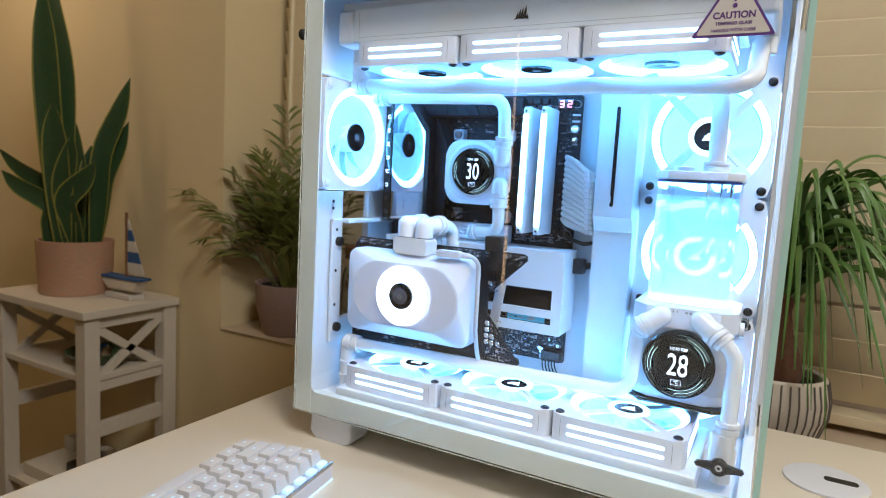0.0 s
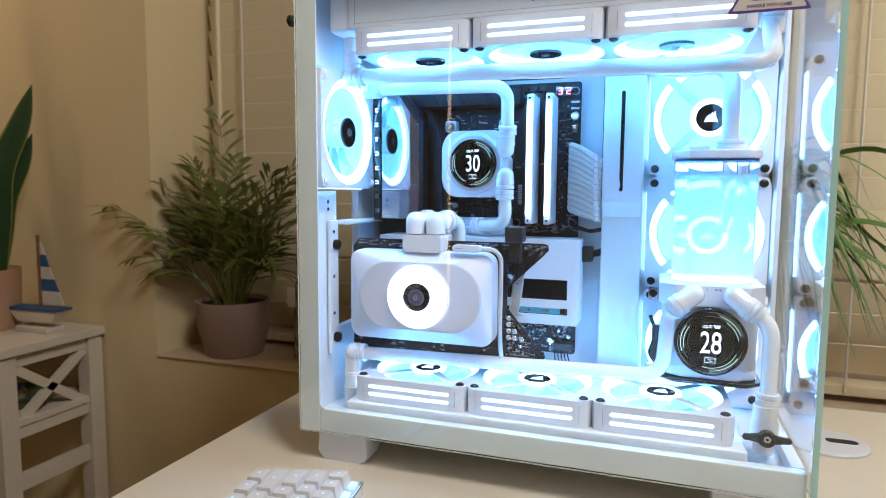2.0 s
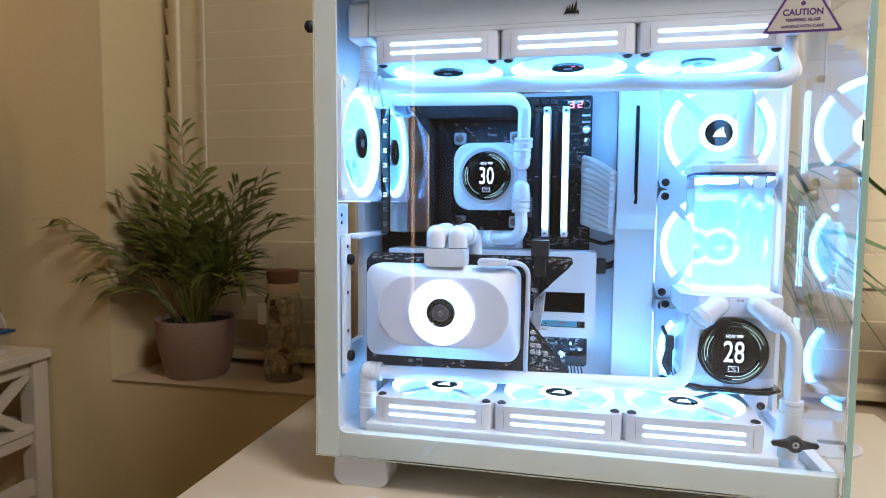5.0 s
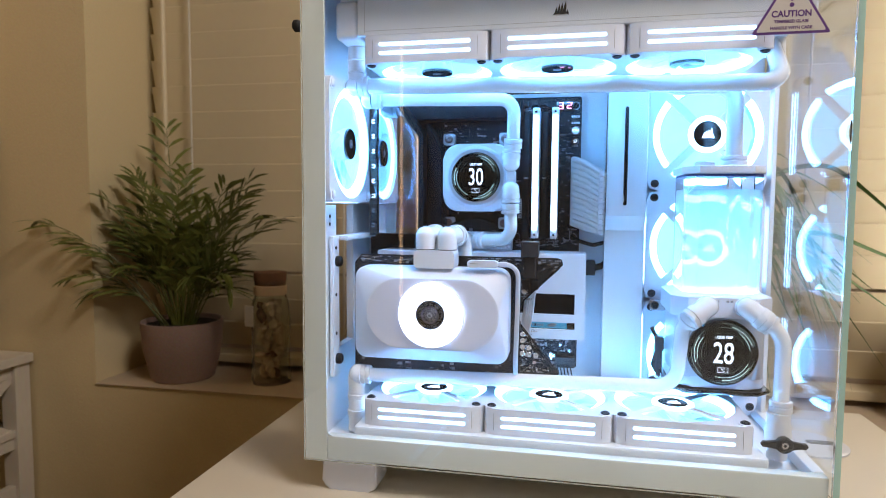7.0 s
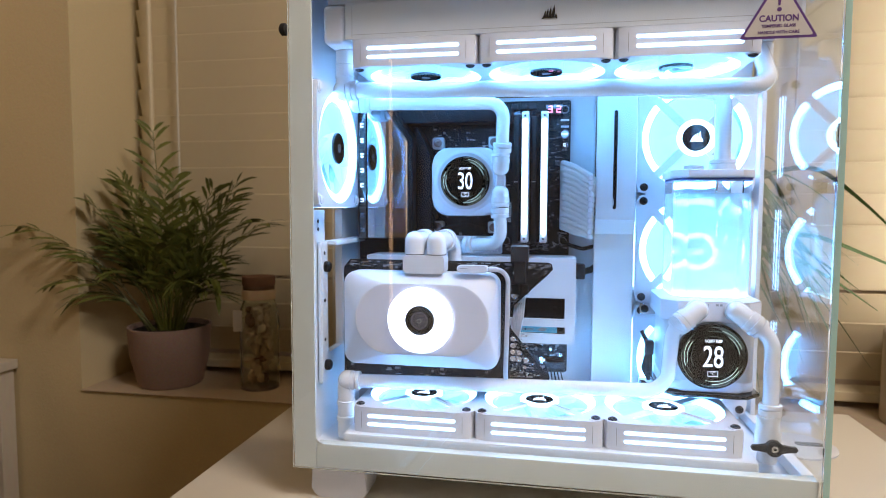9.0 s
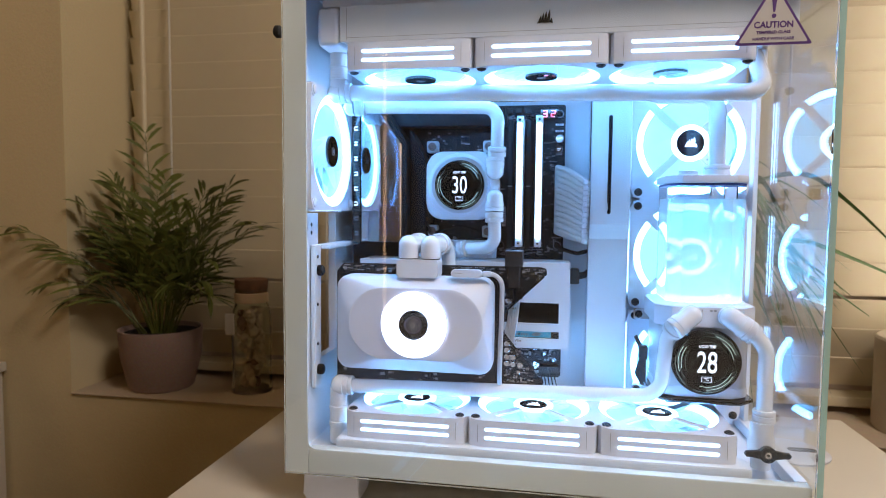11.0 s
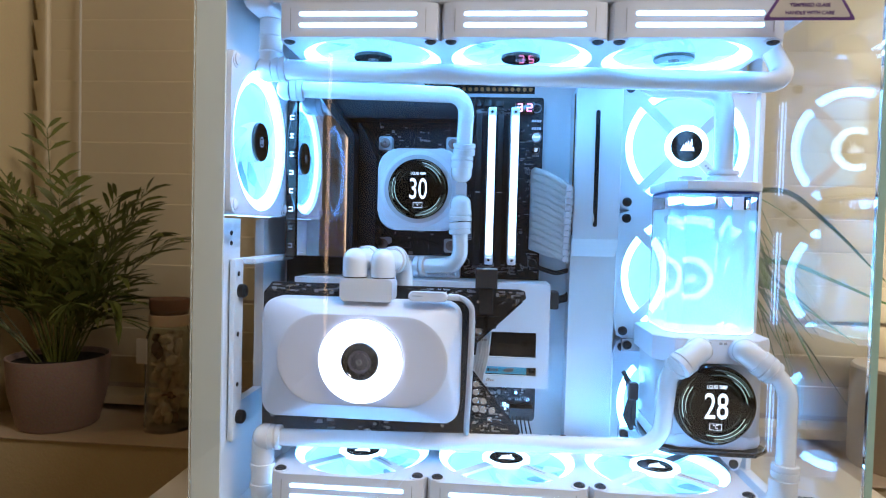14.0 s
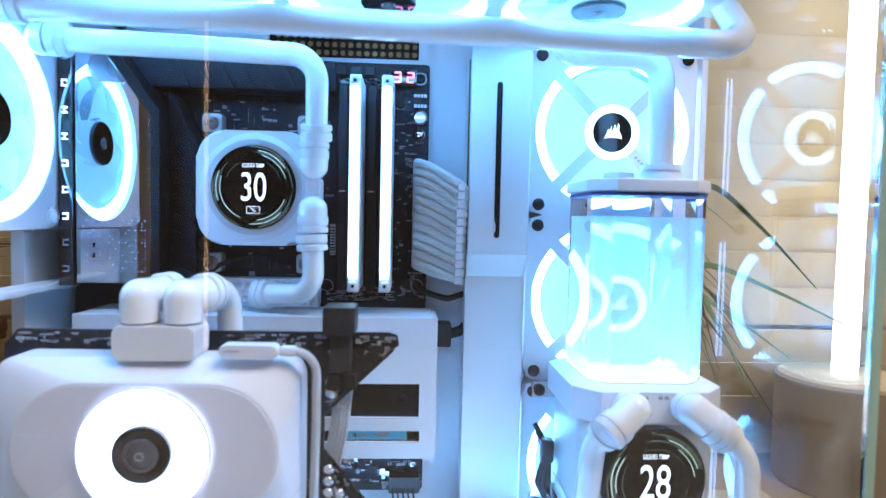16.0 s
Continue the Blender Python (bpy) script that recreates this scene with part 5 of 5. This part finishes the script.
def strap(points, width, fold=0.25, seg=14, bm=None, lo=-1.0, hi=1.0, side=None, profile=None):
    """A leaf swept along a smooth curve through the points; lo..hi is the share of its width."""
    out = bm or bmesh.new()
    P = [Vector(p) for p in points]
    P = [P[0] * 2 - P[1]] + P + [P[-1] * 2 - P[-2]]
    line = []
    for i in range(1, len(P) - 2):
        for s in range(seg // (len(P) - 3) + 1):
            t = s / (seg // (len(P) - 3) + 1)
            a, b, c, d = P[i - 1], P[i], P[i + 1], P[i + 2]
            line.append(0.5 * ((2 * b) + (c - a) * t + (2 * a - 5 * b + 4 * c - d) * t * t + (3 * b - a - 3 * c + d) * t ** 3))
    line.append(P[-2])
    n = len(line)
    rows = []
    for i, p in enumerate(line):
        d = (line[min(i + 1, n - 1)] - line[max(i - 1, 0)]).normalized()
        u = Vector(side) if side else d.cross(Vector((0, 0, 1)))
        u = (u - d * u.dot(d))
        u = u.normalized() if u.length > 1e-4 else Vector((1, 0, 0))
        w = u.cross(d)
        k = i / (n - 1)
        wd = width * (profile(k) if profile else (0.55 + 0.45 * math.sin(math.pi * min(1, k * 1.25)) if k < 0.6 else 1 - ((k - 0.6) / 0.4) ** 1.8))
        row = []
        for f in (lo, (lo + hi) / 2, hi):
            row.append(out.verts.new(p + u * (wd * f) + w * (abs(f) * fold * wd)))
        rows.append(row)
    for a, b in zip(rows, rows[1:]):
        for j in range(2):
            out.faces.new((a[j], a[j + 1], b[j + 1], b[j]))
    return out


# side table with crossed ends
tx0, tx1, ty0, ty1, tz = -1.13, -0.775, 0.243, 0.47, -0.012
table = thing("side_table", (-0.95, 0.36, FLOOR_Z), "white painted wooden side table with crossed end panels and shelves", "side table")
part("tabletop", box((tx0 - 0.008, ty0 - 0.008, tz - 0.018), (tx1 + 0.008, ty1, tz), 0.002), PAINT, table)
for x in (tx0, tx1 - 0.034):
    for y in (ty0, ty1 - 0.036):
        part("leg", box((x, y, FLOOR_Z), (x + 0.034, y + 0.034, tz - 0.018), 0.002), PAINT, table)
for z in (-0.158, -0.46):
    part("shelf", box((tx0 + 0.004, ty0 + 0.006, z - 0.014), (tx1 - 0.004, ty1 - 0.004, z), 0.0015), PAINT, table)
for x in (tx0 + 0.008, tx1 - 0.024):
    for z0, z1 in ((-0.056, -0.03), (-0.196, -0.172), (-0.3, -0.268), (-0.5, -0.474)):
        part("end_rail", box((x, ty0 + 0.034, z0), (x + 0.016, ty1 - 0.036, z1), 0.001), PAINT, table)
    for s in (1, -1):
        a, b = Vector((x + 0.008, ty0 + 0.034, -0.114 - s * 0.058)), Vector((x + 0.008, ty1 - 0.036, -0.114 + s * 0.058))
        d = b - a
        bm = box((-0.006, -0.009, 0), (0.006, 0.009, d.length), 0.0008)
        bmesh.ops.transform(bm, matrix=Matrix.Translation(a) @ d.to_track_quat("Z", "X").to_matrix().to_4x4() @ pose(0, 0, 0, 0, 0, 90 if s > 0 else 90), verts=bm.verts)
        part("cross_bar", bm, PAINT, table)
# things on its shelf and below
bowl = thing("shell_bowl", (-0.87, 0.33, -0.158), "shallow glass bowl of shells and green glass on the shelf", "bowl")
part("dish", lathe([(0, 0.001), (0.035, 0.001), (0.062, 0.022), (0.065, 0.03), (0.063, 0.03), (0.058, 0.022), (0.033, 0.005), (0, 0.004)], pose(-0.87, 0.33, -0.158), 32), surface("green_glaze", (0.12, 0.18, 0.08), 0.25, vary=0.2), bowl)
rr = random.Random(3)
for i in range(9):
    a, q = rr.uniform(0, 6.28), rr.uniform(0, 0.036)
    bm = bmesh.new()
    bmesh.ops.create_icosphere(bm, subdivisions=2, radius=0.014, matrix=Matrix.LocRotScale((-0.87 + q * math.cos(a), 0.33 + q * math.sin(a), -0.132 + 0.004 * (i % 3)), Euler((a, q * 40, i)), (1.2, 0.8, 0.6)))
    part("shell", bm, (SHELL, CLOTH, NAVY)[i % 3 if i < 8 else 0], bowl)
basket = thing("clutter_box", (-0.98, 0.33, -0.46), "low tray of dark odds and ends on the bottom shelf", "tray")
part("tray", box((-1.07, 0.27, -0.46), (-0.86, 0.42, -0.43), 0.004), PAINT, basket)
for i in range(7):
    x, y = rr.uniform(-1.05, -0.88), rr.uniform(0.29, 0.4)
    part("odd_item", box((x - 0.02, y - 0.012, -0.431), (x + 0.02, y + 0.012, -0.415 + 0.01 * (i % 3)), 0.003), rr.choice((GROOVE, CLOTH, BLACK_PLASTIC)), basket)

# snake plant on the table
SX, SY, SZ = -0.99, 0.355, tz
snake = thing("snake_plant", (SX, SY, SZ), "tall snake plant with yellow-edged leaves in a round clay pot", "potted plant")
part("pot", lathe([(0, 0), (0.074, 0), (0.077, 0.004), (0.082, 0.12), (0.082, 0.126), (0.076, 0.126), (0.073, 0.115), (0, 0.115)], pose(SX, SY, SZ), 40), CLAY_WARM, snake, "pink and orange clay pot")
part("soil", lathe([(0, 0.1165), (0.069, 0.1165), (0.069, 0.1158)], pose(SX, SY, SZ), 30), SOIL, snake)
U = Vector((0.883, 0.469, 0))
for du, dv, h, w, bend in ((-0.088, 0.01, 0.70, 0.026, -0.03), (-0.03, -0.02, 0.575, 0.03, 0.005), (0.112, 0.01, 0.38, 0.025, 0.03), (0.012, -0.03, 0.31, 0.031, 0.0), (-0.18, 0.0, 0.2, 0.022, -0.09), (0.105, -0.03, 0.18, 0.028, 0.05), (-0.055, 0.03, 0.27, 0.018, -0.01), (0.045, 0.03, 0.33, 0.018, 0.0), (-0.13, -0.02, 0.15, 0.022, -0.07), (0.055, -0.03, 0.24, 0.025, 0.02), (0.09, 0.02, 0.28, 0.022, 0.02), (-0.02, 0.03, 0.22, 0.024, 0.0)):
    base = Vector((SX, SY, SZ + 0.112)) + U * max(-0.04, min(0.04, du * 0.35)) + Vector((0, dv, 0))
    top = Vector((SX, SY + dv * 2, SZ + 0.131 + h)) + U * du
    mid = base.lerp(top, 0.55) - U * bend * 0.9
    side = (0.883, 0.469 + 0.15 * math.sin(h * 90), 0)
    pr = lambda k: (0.62 + 0.38 * math.sin(math.pi * min(1, k * 1.1))) if k < 0.55 else max(0.02, 1 - ((k - 0.55) / 0.45) ** 2.2)
    leaf = part("leaf", strap([base, base.lerp(mid, 0.5), mid, mid.lerp(top, 0.55) + U * bend * 0.15, top], w, 0.3, 16, None, -0.87, 0.87, side, pr), LEAF_DARK, snake)
    for lo, hi in ((-1.0, -0.87), (0.87, 1.0)):
        part("leaf_margin", strap([base, base.lerp(mid, 0.5), mid, mid.lerp(top, 0.55) + U * bend * 0.15, top], w, 0.3, 16, None, lo, hi, side, pr), LEAF_EDGE, leaf, "yellow leaf margin")

# little model sailing boat on the table
boat = thing("model_sailboat", (-0.855, 0.385, tz), "small wooden model sailing boat with striped sails", "model boat")
bx, by = -0.855, 0.385
part("stand", box((bx - 0.04, by - 0.02, tz), (bx + 0.05, by + 0.02, tz + 0.012), 0.002), CLOTH, boat)
part("hull", prism([(bx - 0.07, tz + 0.045), (bx + 0.075, tz + 0.047), (bx + 0.055, tz + 0.02), (bx - 0.04, tz + 0.018)], by - 0.015, by + 0.015, "y", 0.006), PAINT, boat)
part("deck_line", prism([(bx - 0.072, tz + 0.05), (bx + 0.078, tz + 0.052), (bx + 0.076, tz + 0.0465), (bx - 0.07, tz + 0.0445)], by - 0.017, by + 0.017), NAVY, boat, "dark blue rail")
part("mast", rod((bx + 0.012, by, tz + 0.045), (bx + 0.012, by, tz + 0.2), 0.0035, 10), CORK, boat)
for i in range(5):
    z0, z1 = 0.06 + i * 0.025, 0.085 + i * 0.025
    w0, w1 = 0.058 * (1 - i / 5.2), 0.058 * (1 - (i + 1) / 5.2)
    part("sail_band", prism([(bx + 0.017, tz + z0), (bx + 0.017 + w0, tz + z0), (bx + 0.017 + w1, tz + z1), (bx + 0.017, tz + z1)], by - 0.001, by + 0.001), NAVY if i in (1, 3) else CLOTH, boat)

# palm on the sill
PX, PY, PZ = -0.492, 0.548, SILL_Z
palm = thing("parlour_palm", (PX, PY, PZ), "bushy parlour palm in a weathered pinkish clay pot on the sill", "potted plant")
part("pot", lathe([(0, 0), (0.056, 0), (0.06, 0.004), (0.073, 0.06), (0.077, 0.116), (0.073, 0.116), (0.071, 0.105), (0, 0.103)], pose(PX, PY, PZ), 40), CLAY, palm)
part("soil", lathe([(0, 0.106), (0.071, 0.107), (0.071, 0.1062)], pose(PX, PY, PZ), 30), SOIL, palm)
rr = random.Random(11)
fronds = [(-0.225, -0.1, 0.18), (-0.175, -0.08, 0.15), (-0.04, 0.02, 0.365), (0.2, -0.0, 0.185), (0.15, 0.02, 0.19), (0.11, -0.02, 0.25), (-0.06, -0.03, 0.26), (0.03, -0.02, 0.27), (0.1, 0.02, 0.2), (-0.11, -0.06, 0.22), (-0.16, -0.1, 0.08), (-0.13, -0.08, 0.05)]
while len(fronds) < 46:
    a = rr.uniform(0, 2 * math.pi)
    q = rr.uniform(0.04, 0.15)
    y = q * math.sin(a) * 0.6
    if y > 0.075:
        continue
    fronds.append((max(-0.12 if y > -0.07 else -0.2, q * math.cos(a)), y - 0.015, rr.uniform(0.05, 0.27) - q * 0.35 + 0.05))
for fx, fy, fz in fronds:
    base = Vector((PX + fx * 0.12, PY + fy * 0.2, PZ + 0.1))
    tip = Vector((PX + fx, PY + fy, PZ + 0.13 + fz))
    mid = base.lerp(tip, 0.5) + Vector((0, 0, 0.05 + 0.14 * math.hypot(fx, fy)))
    bm = bmesh.new()
    line = [(1 - k) ** 2 * base + 2 * k * (1 - k) * mid + k * k * tip for k in [i / 16 for i in range(17)]]
    pipe(line, 0.0016, 5, bm, lambda k: 1.0 - 0.7 * k)
    for i in range(5, 17):
        if i % 3 == 1 and i < 15:
            continue
        p = line[i]
        d = (line[min(i + 1, 16)] - line[i - 1]).normalized()
        u = d.cross(Vector((0, 0, 1)))
        u = u.normalized() if u.length > 1e-3 else Vector((1, 0, 0))
        ln = 0.098 * (1 - 0.55 * abs((i - 9) / 8)) * rr.uniform(0.8, 1.15)
        for s in (-1, 1):
            w = (u * s * rr.uniform(0.45, 0.8) + d * 0.75 + Vector((0, 0, 0.15 - rr.uniform(0, 0.4)))).normalized()
            n2 = w.cross(d).normalized()
            e = w.cross(n2)
            droop = Vector((0, 0, -0.22 * ln))
            one = [p, p + w * ln * 0.35 + e * 0.0036, p + w * ln * 0.7 + e * 0.003 + droop * 0.4, p + w * ln + droop, p + w * ln * 0.7 - e * 0.003 + droop * 0.4, p + w * ln * 0.35 - e * 0.0036]
            v = [bm.verts.new(q) for q in one]
            bm.faces.new((v[0], v[1], v[5]))
            bm.faces.new((v[1], v[2], v[4], v[5]))
            bm.faces.new((v[2], v[3], v[4]))
    part("frond", bm, LEAF_PALM, palm)

# corked bottle of shells on the sill
JX, JY = -0.305, 0.555
jar = thing("shell_bottle", (JX, JY, SILL_Z), "corked glass bottle filled with pale shells and a paper tag", "bottle")
jg = part("glass", lathe([(0, 0), (0.036, 0), (0.038, 0.004), (0.036, 0.06), (0.038, 0.12), (0.035, 0.155), (0.03, 0.17), (0.03, 0.2), (0.027, 0.2), (0.027, 0.17), (0.032, 0.155), (0.034, 0.1), (0.033, 0.006), (0, 0.005)], pose(JX, JY, SILL_Z), 32), clear("bottle_glass", (0.9, 0.93, 0.85)), jar)
jg.visible_shadow = False
for i in range(60):
    a, q, h = rr.uniform(0, 6.28), rr.uniform(0.008, 0.0215), 0.016 + 0.0024 * i
    bm = bmesh.new()
    bmesh.ops.create_icosphere(bm, subdivisions=1, radius=0.0115, matrix=Matrix.LocRotScale((JX + q * math.cos(a), JY + q * math.sin(a), SILL_Z + h), Euler((a, h * 60, i)), (1.1, 0.75, rr.uniform(0.5, 0.9))))
    part("shell", bm, rr.choice((SHELL, SHELL, SHELL, CORK, SHELL)), jar)
part("cork", lathe([(0, 0.19), (0.0265, 0.19), (0.031, 0.201), (0.031, 0.216), (0, 0.218)], pose(JX, JY, SILL_Z), 24), CORK, jar, "brown cork stopper")
part("band", lathe([(0.0302, 0.172), (0.0315, 0.173), (0.0315, 0.19), (0.0302, 0.191)], pose(JX, JY, SILL_Z), 24), SHELL, jar)
part("tag", box((JX - 0.032, JY - 0.0425, SILL_Z + 0.115), (JX - 0.014, JY - 0.0405, SILL_Z + 0.155), 0.0005), CLOTH, jar, "small paper tag")

# ponytail palm behind the case
NX, NY = 0.49, 0.552
pony = thing("ponytail_palm", (NX, NY, SILL_Z), "ponytail palm with long arching leaves in a ribbed cream pot", "potted plant")
part("pot", lathe([(0, 0), (0.06, 0), (0.066, 0.004), (0.079, 0.045), (0.08, 0.07), (0.074, 0.1), (0.07, 0.104), (0.066, 0.1), (0.07, 0.085), (0, 0.083)], pose(NX, NY, SILL_Z), 64), CREAM, pony)
prof = [(0.0668, 0.006), (0.0795, 0.045), (0.0807, 0.07), (0.0748, 0.1)]
for k in range(40):
    a = 2 * math.pi * k / 40
    part("pot_groove", pipe([(NX + (r + 0.0002) * math.cos(a), NY + (r + 0.0002) * math.sin(a), SILL_Z + h) for r, h in prof], 0.0013, 5), GROOVE, pony)
part("soil", lathe([(0, 0.0865), (0.069, 0.0865), (0.069, 0.0858)], pose(NX, NY, SILL_Z), 30), SOIL, pony)
trunk = [(0, 0), (0.036, 0.0), (0.04, 0.02), (0.033, 0.05), (0.02, 0.085), (0.016, 0.115), (0.019, 0.135), (0.01, 0.15), (0, 0.152)]
part("trunk", lathe(trunk, pose(NX, NY, SILL_Z + 0.082), 20), BARK, pony, "swollen brown trunk")
CZ = SILL_Z + 0.082 + 0.14
rr = random.Random(21)
for i in range(115):
    a = rr.uniform(0, 2 * math.pi)
    ln = rr.uniform(0.12, 0.27) if i < 48 else rr.uniform(0.06, 0.17)
    up = rr.uniform(0.04, 0.17) if i < 48 else rr.uniform(0.07, 0.2)
    down = rr.uniform(0.05, 0.17) if i % 6 else 0.24
    ry = 0.38 if math.sin(a) > 0 else 0.75
    d = Vector((math.cos(a), math.sin(a) * ry, 0))
    if NX + d.x * ln * 0.3 < 0.487 and d.y < -0.2:
        d.x = abs(d.x) + 0.15
    b = Vector((NX, NY, CZ)) + d * 0.012 + Vector((0, 0, rr.uniform(-0.02, 0.03)))
    p1 = b + d * ln * 0.25 + Vector((0, 0, up * 0.8))
    p2 = b + d * ln * 0.6 + Vector((0, 0, up))
    p3 = b + d * ln * 0.88 + Vector((0, 0, up - down * 0.35))
    p4 = b + d * ln * (1.12 + 0.15 * rr.random()) + Vector((0, 0, up - down))
    part("leaf", strap([b, p1, p2, p3, p4], rr.uniform(0.004, 0.0066), 0.3, 16, None, -1, 1, (-d.y, d.x, rr.choice((-1, 1)) * rr.uniform(0.4, 1.2)), lambda k: 1 - 0.9 * k ** 2.2), LEAF_PONY, pony)

# tube lamp further along the sill
LX, LY = 0.872, 0.555
lamp = thing("tube_lamp", (LX, LY, SILL_Z), "lit white tube lamp on a round beige base", "lamp")
part("base", lathe([(0, 0), (0.084, 0), (0.086, 0.003), (0.086, 0.148), (0.083, 0.152), (0.02, 0.153), (0, 0.153)], pose(LX, LY, SILL_Z), 48), BEIGE, lamp)
part("tube", lathe([(0, 0.153), (0.0155, 0.153), (0.0165, 0.156), (0.0165, 0.72), (0.012, 0.727), (0, 0.728)], pose(LX, LY, SILL_Z), 24), LAMP_WARM, lamp, "glowing white tube")

# slim amber strip lamp beside the desk, seen as a thin reflection in the glass
strip_lamp = thing("strip_floor_lamp", (-0.182, -1.065, FLOOR_Z), "slim upright floor lamp with an amber light strip", "floor lamp")
part("foot", lathe([(0, 0), (0.06, 0), (0.06, 0.012), (0.05, 0.016), (0, 0.016)], pose(-0.182, -1.065, FLOOR_Z), 32), BLACK, strip_lamp)
part("pole", box((-0.188, -1.073, FLOOR_Z + 0.012), (-0.176, -1.066, 0.72), 0.001), BLACK, strip_lamp)
part("light_strip", box((-0.1865, -1.066, 0.0), (-0.1775, -1.063, 0.7), 0.001), STRIP_AMBER, strip_lamp, "amber light strip")

# keyboard
kb = thing("keyboard", (0.108, -0.052, 0), "compact white mechanical keyboard with pale blue backlight", "keyboard")
KM = pose(0.109, -0.05, 0, 0, 0, 8)


def kput(name, bm, material, parent, label=""):
    bmesh.ops.transform(bm, matrix=KM, verts=bm.verts)
    return part(name, bm, material, parent, label)


def sloped(x0, x1, y0, y1, z0, z1, drop):
    bm = box((x0, y0, z0), (x1, y1, z1), 0.0015)
    for v in bm.verts:
        if v.co.z > (z0 + z1) / 2:
            v.co.z -= drop * (x1 - v.co.x) / (x1 - x0)
    return bm


kput("shell", sloped(-0.106, 0.0, -0.31, 0.0, 0.001, 0.0185, 0.008), PLASTIC, kb)
kput("metal_rim", sloped(-0.0025, 0.0008, -0.3105, 0.0008, 0.0155, 0.0195, 0.0), CHROME, kb, "polished metal rim")
kput("underglow", box((-0.104, -0.3, 0.0002), (0.0006, 0.0006, 0.0018), 0.0004), LED_KEY, kb, "pale blue light line")
kput("port", prism(rounded(-0.03, 0.0055, -0.021, 0.009, 0.0015), 0.0, 0.0006), BLACK, kb)
kput("switch_hole", prism(rounded(-0.0125, 0.0065, -0.0065, 0.0125, 0.003), 0.0, 0.0006), BLACK, kb)
for row in range(5):
    x = -0.0178 - row * 0.0188
    z = 0.0195 - row * 0.0014
    y = -0.005
    widths = ([1] * 15, [1.5] + [1] * 13, [1.75] + [1] * 13, [2.25] + [1] * 13, [1.25, 1.25, 1.25, 6.25, 1.25, 1.25, 1.25])[row]
    for w in widths:
        ln = w * 0.0188
        one = bmesh.new()
        bot = [one.verts.new((x + a * 0.009, y - ln / 2 + b * (ln / 2 - 0.0004), z)) for a, b in ((-1, -1), (1, -1), (1, 1), (-1, 1))]
        top = [one.verts.new((x + a * 0.0064 - 0.0006, y - ln / 2 + b * (ln / 2 - 0.0028), z + 0.0122)) for a, b in ((-1, -1), (1, -1), (1, 1), (-1, 1))]
        for i in range(4):
            one.faces.new((bot[i], bot[(i + 1) % 4], top[(i + 1) % 4], top[i]))
        one.faces.new(top)
        one.faces.new(bot[::-1])
        bmesh.ops.bevel(one, geom=one.edges[:], offset=0.001, segments=2, affect="EDGES", profile=0.5)
        key = kput("keycap", one, KEYCAP, kb)
        kput("legend", box((x - 0.0012, y - ln / 2 - 0.0016, z + 0.0123), (x + 0.0012, y - ln / 2 + 0.0016, z + 0.0125)), LED_LEGEND, key)
        y -= ln
for i in range(15):
    kput("switch", box((-0.0098, -0.0095 - i * 0.0188 - 0.0064, 0.0175), (-0.0032, -0.0095 - i * 0.0188 + 0.0042, 0.0212), 0.0012), LED_KEY, kb, "backlit switch")
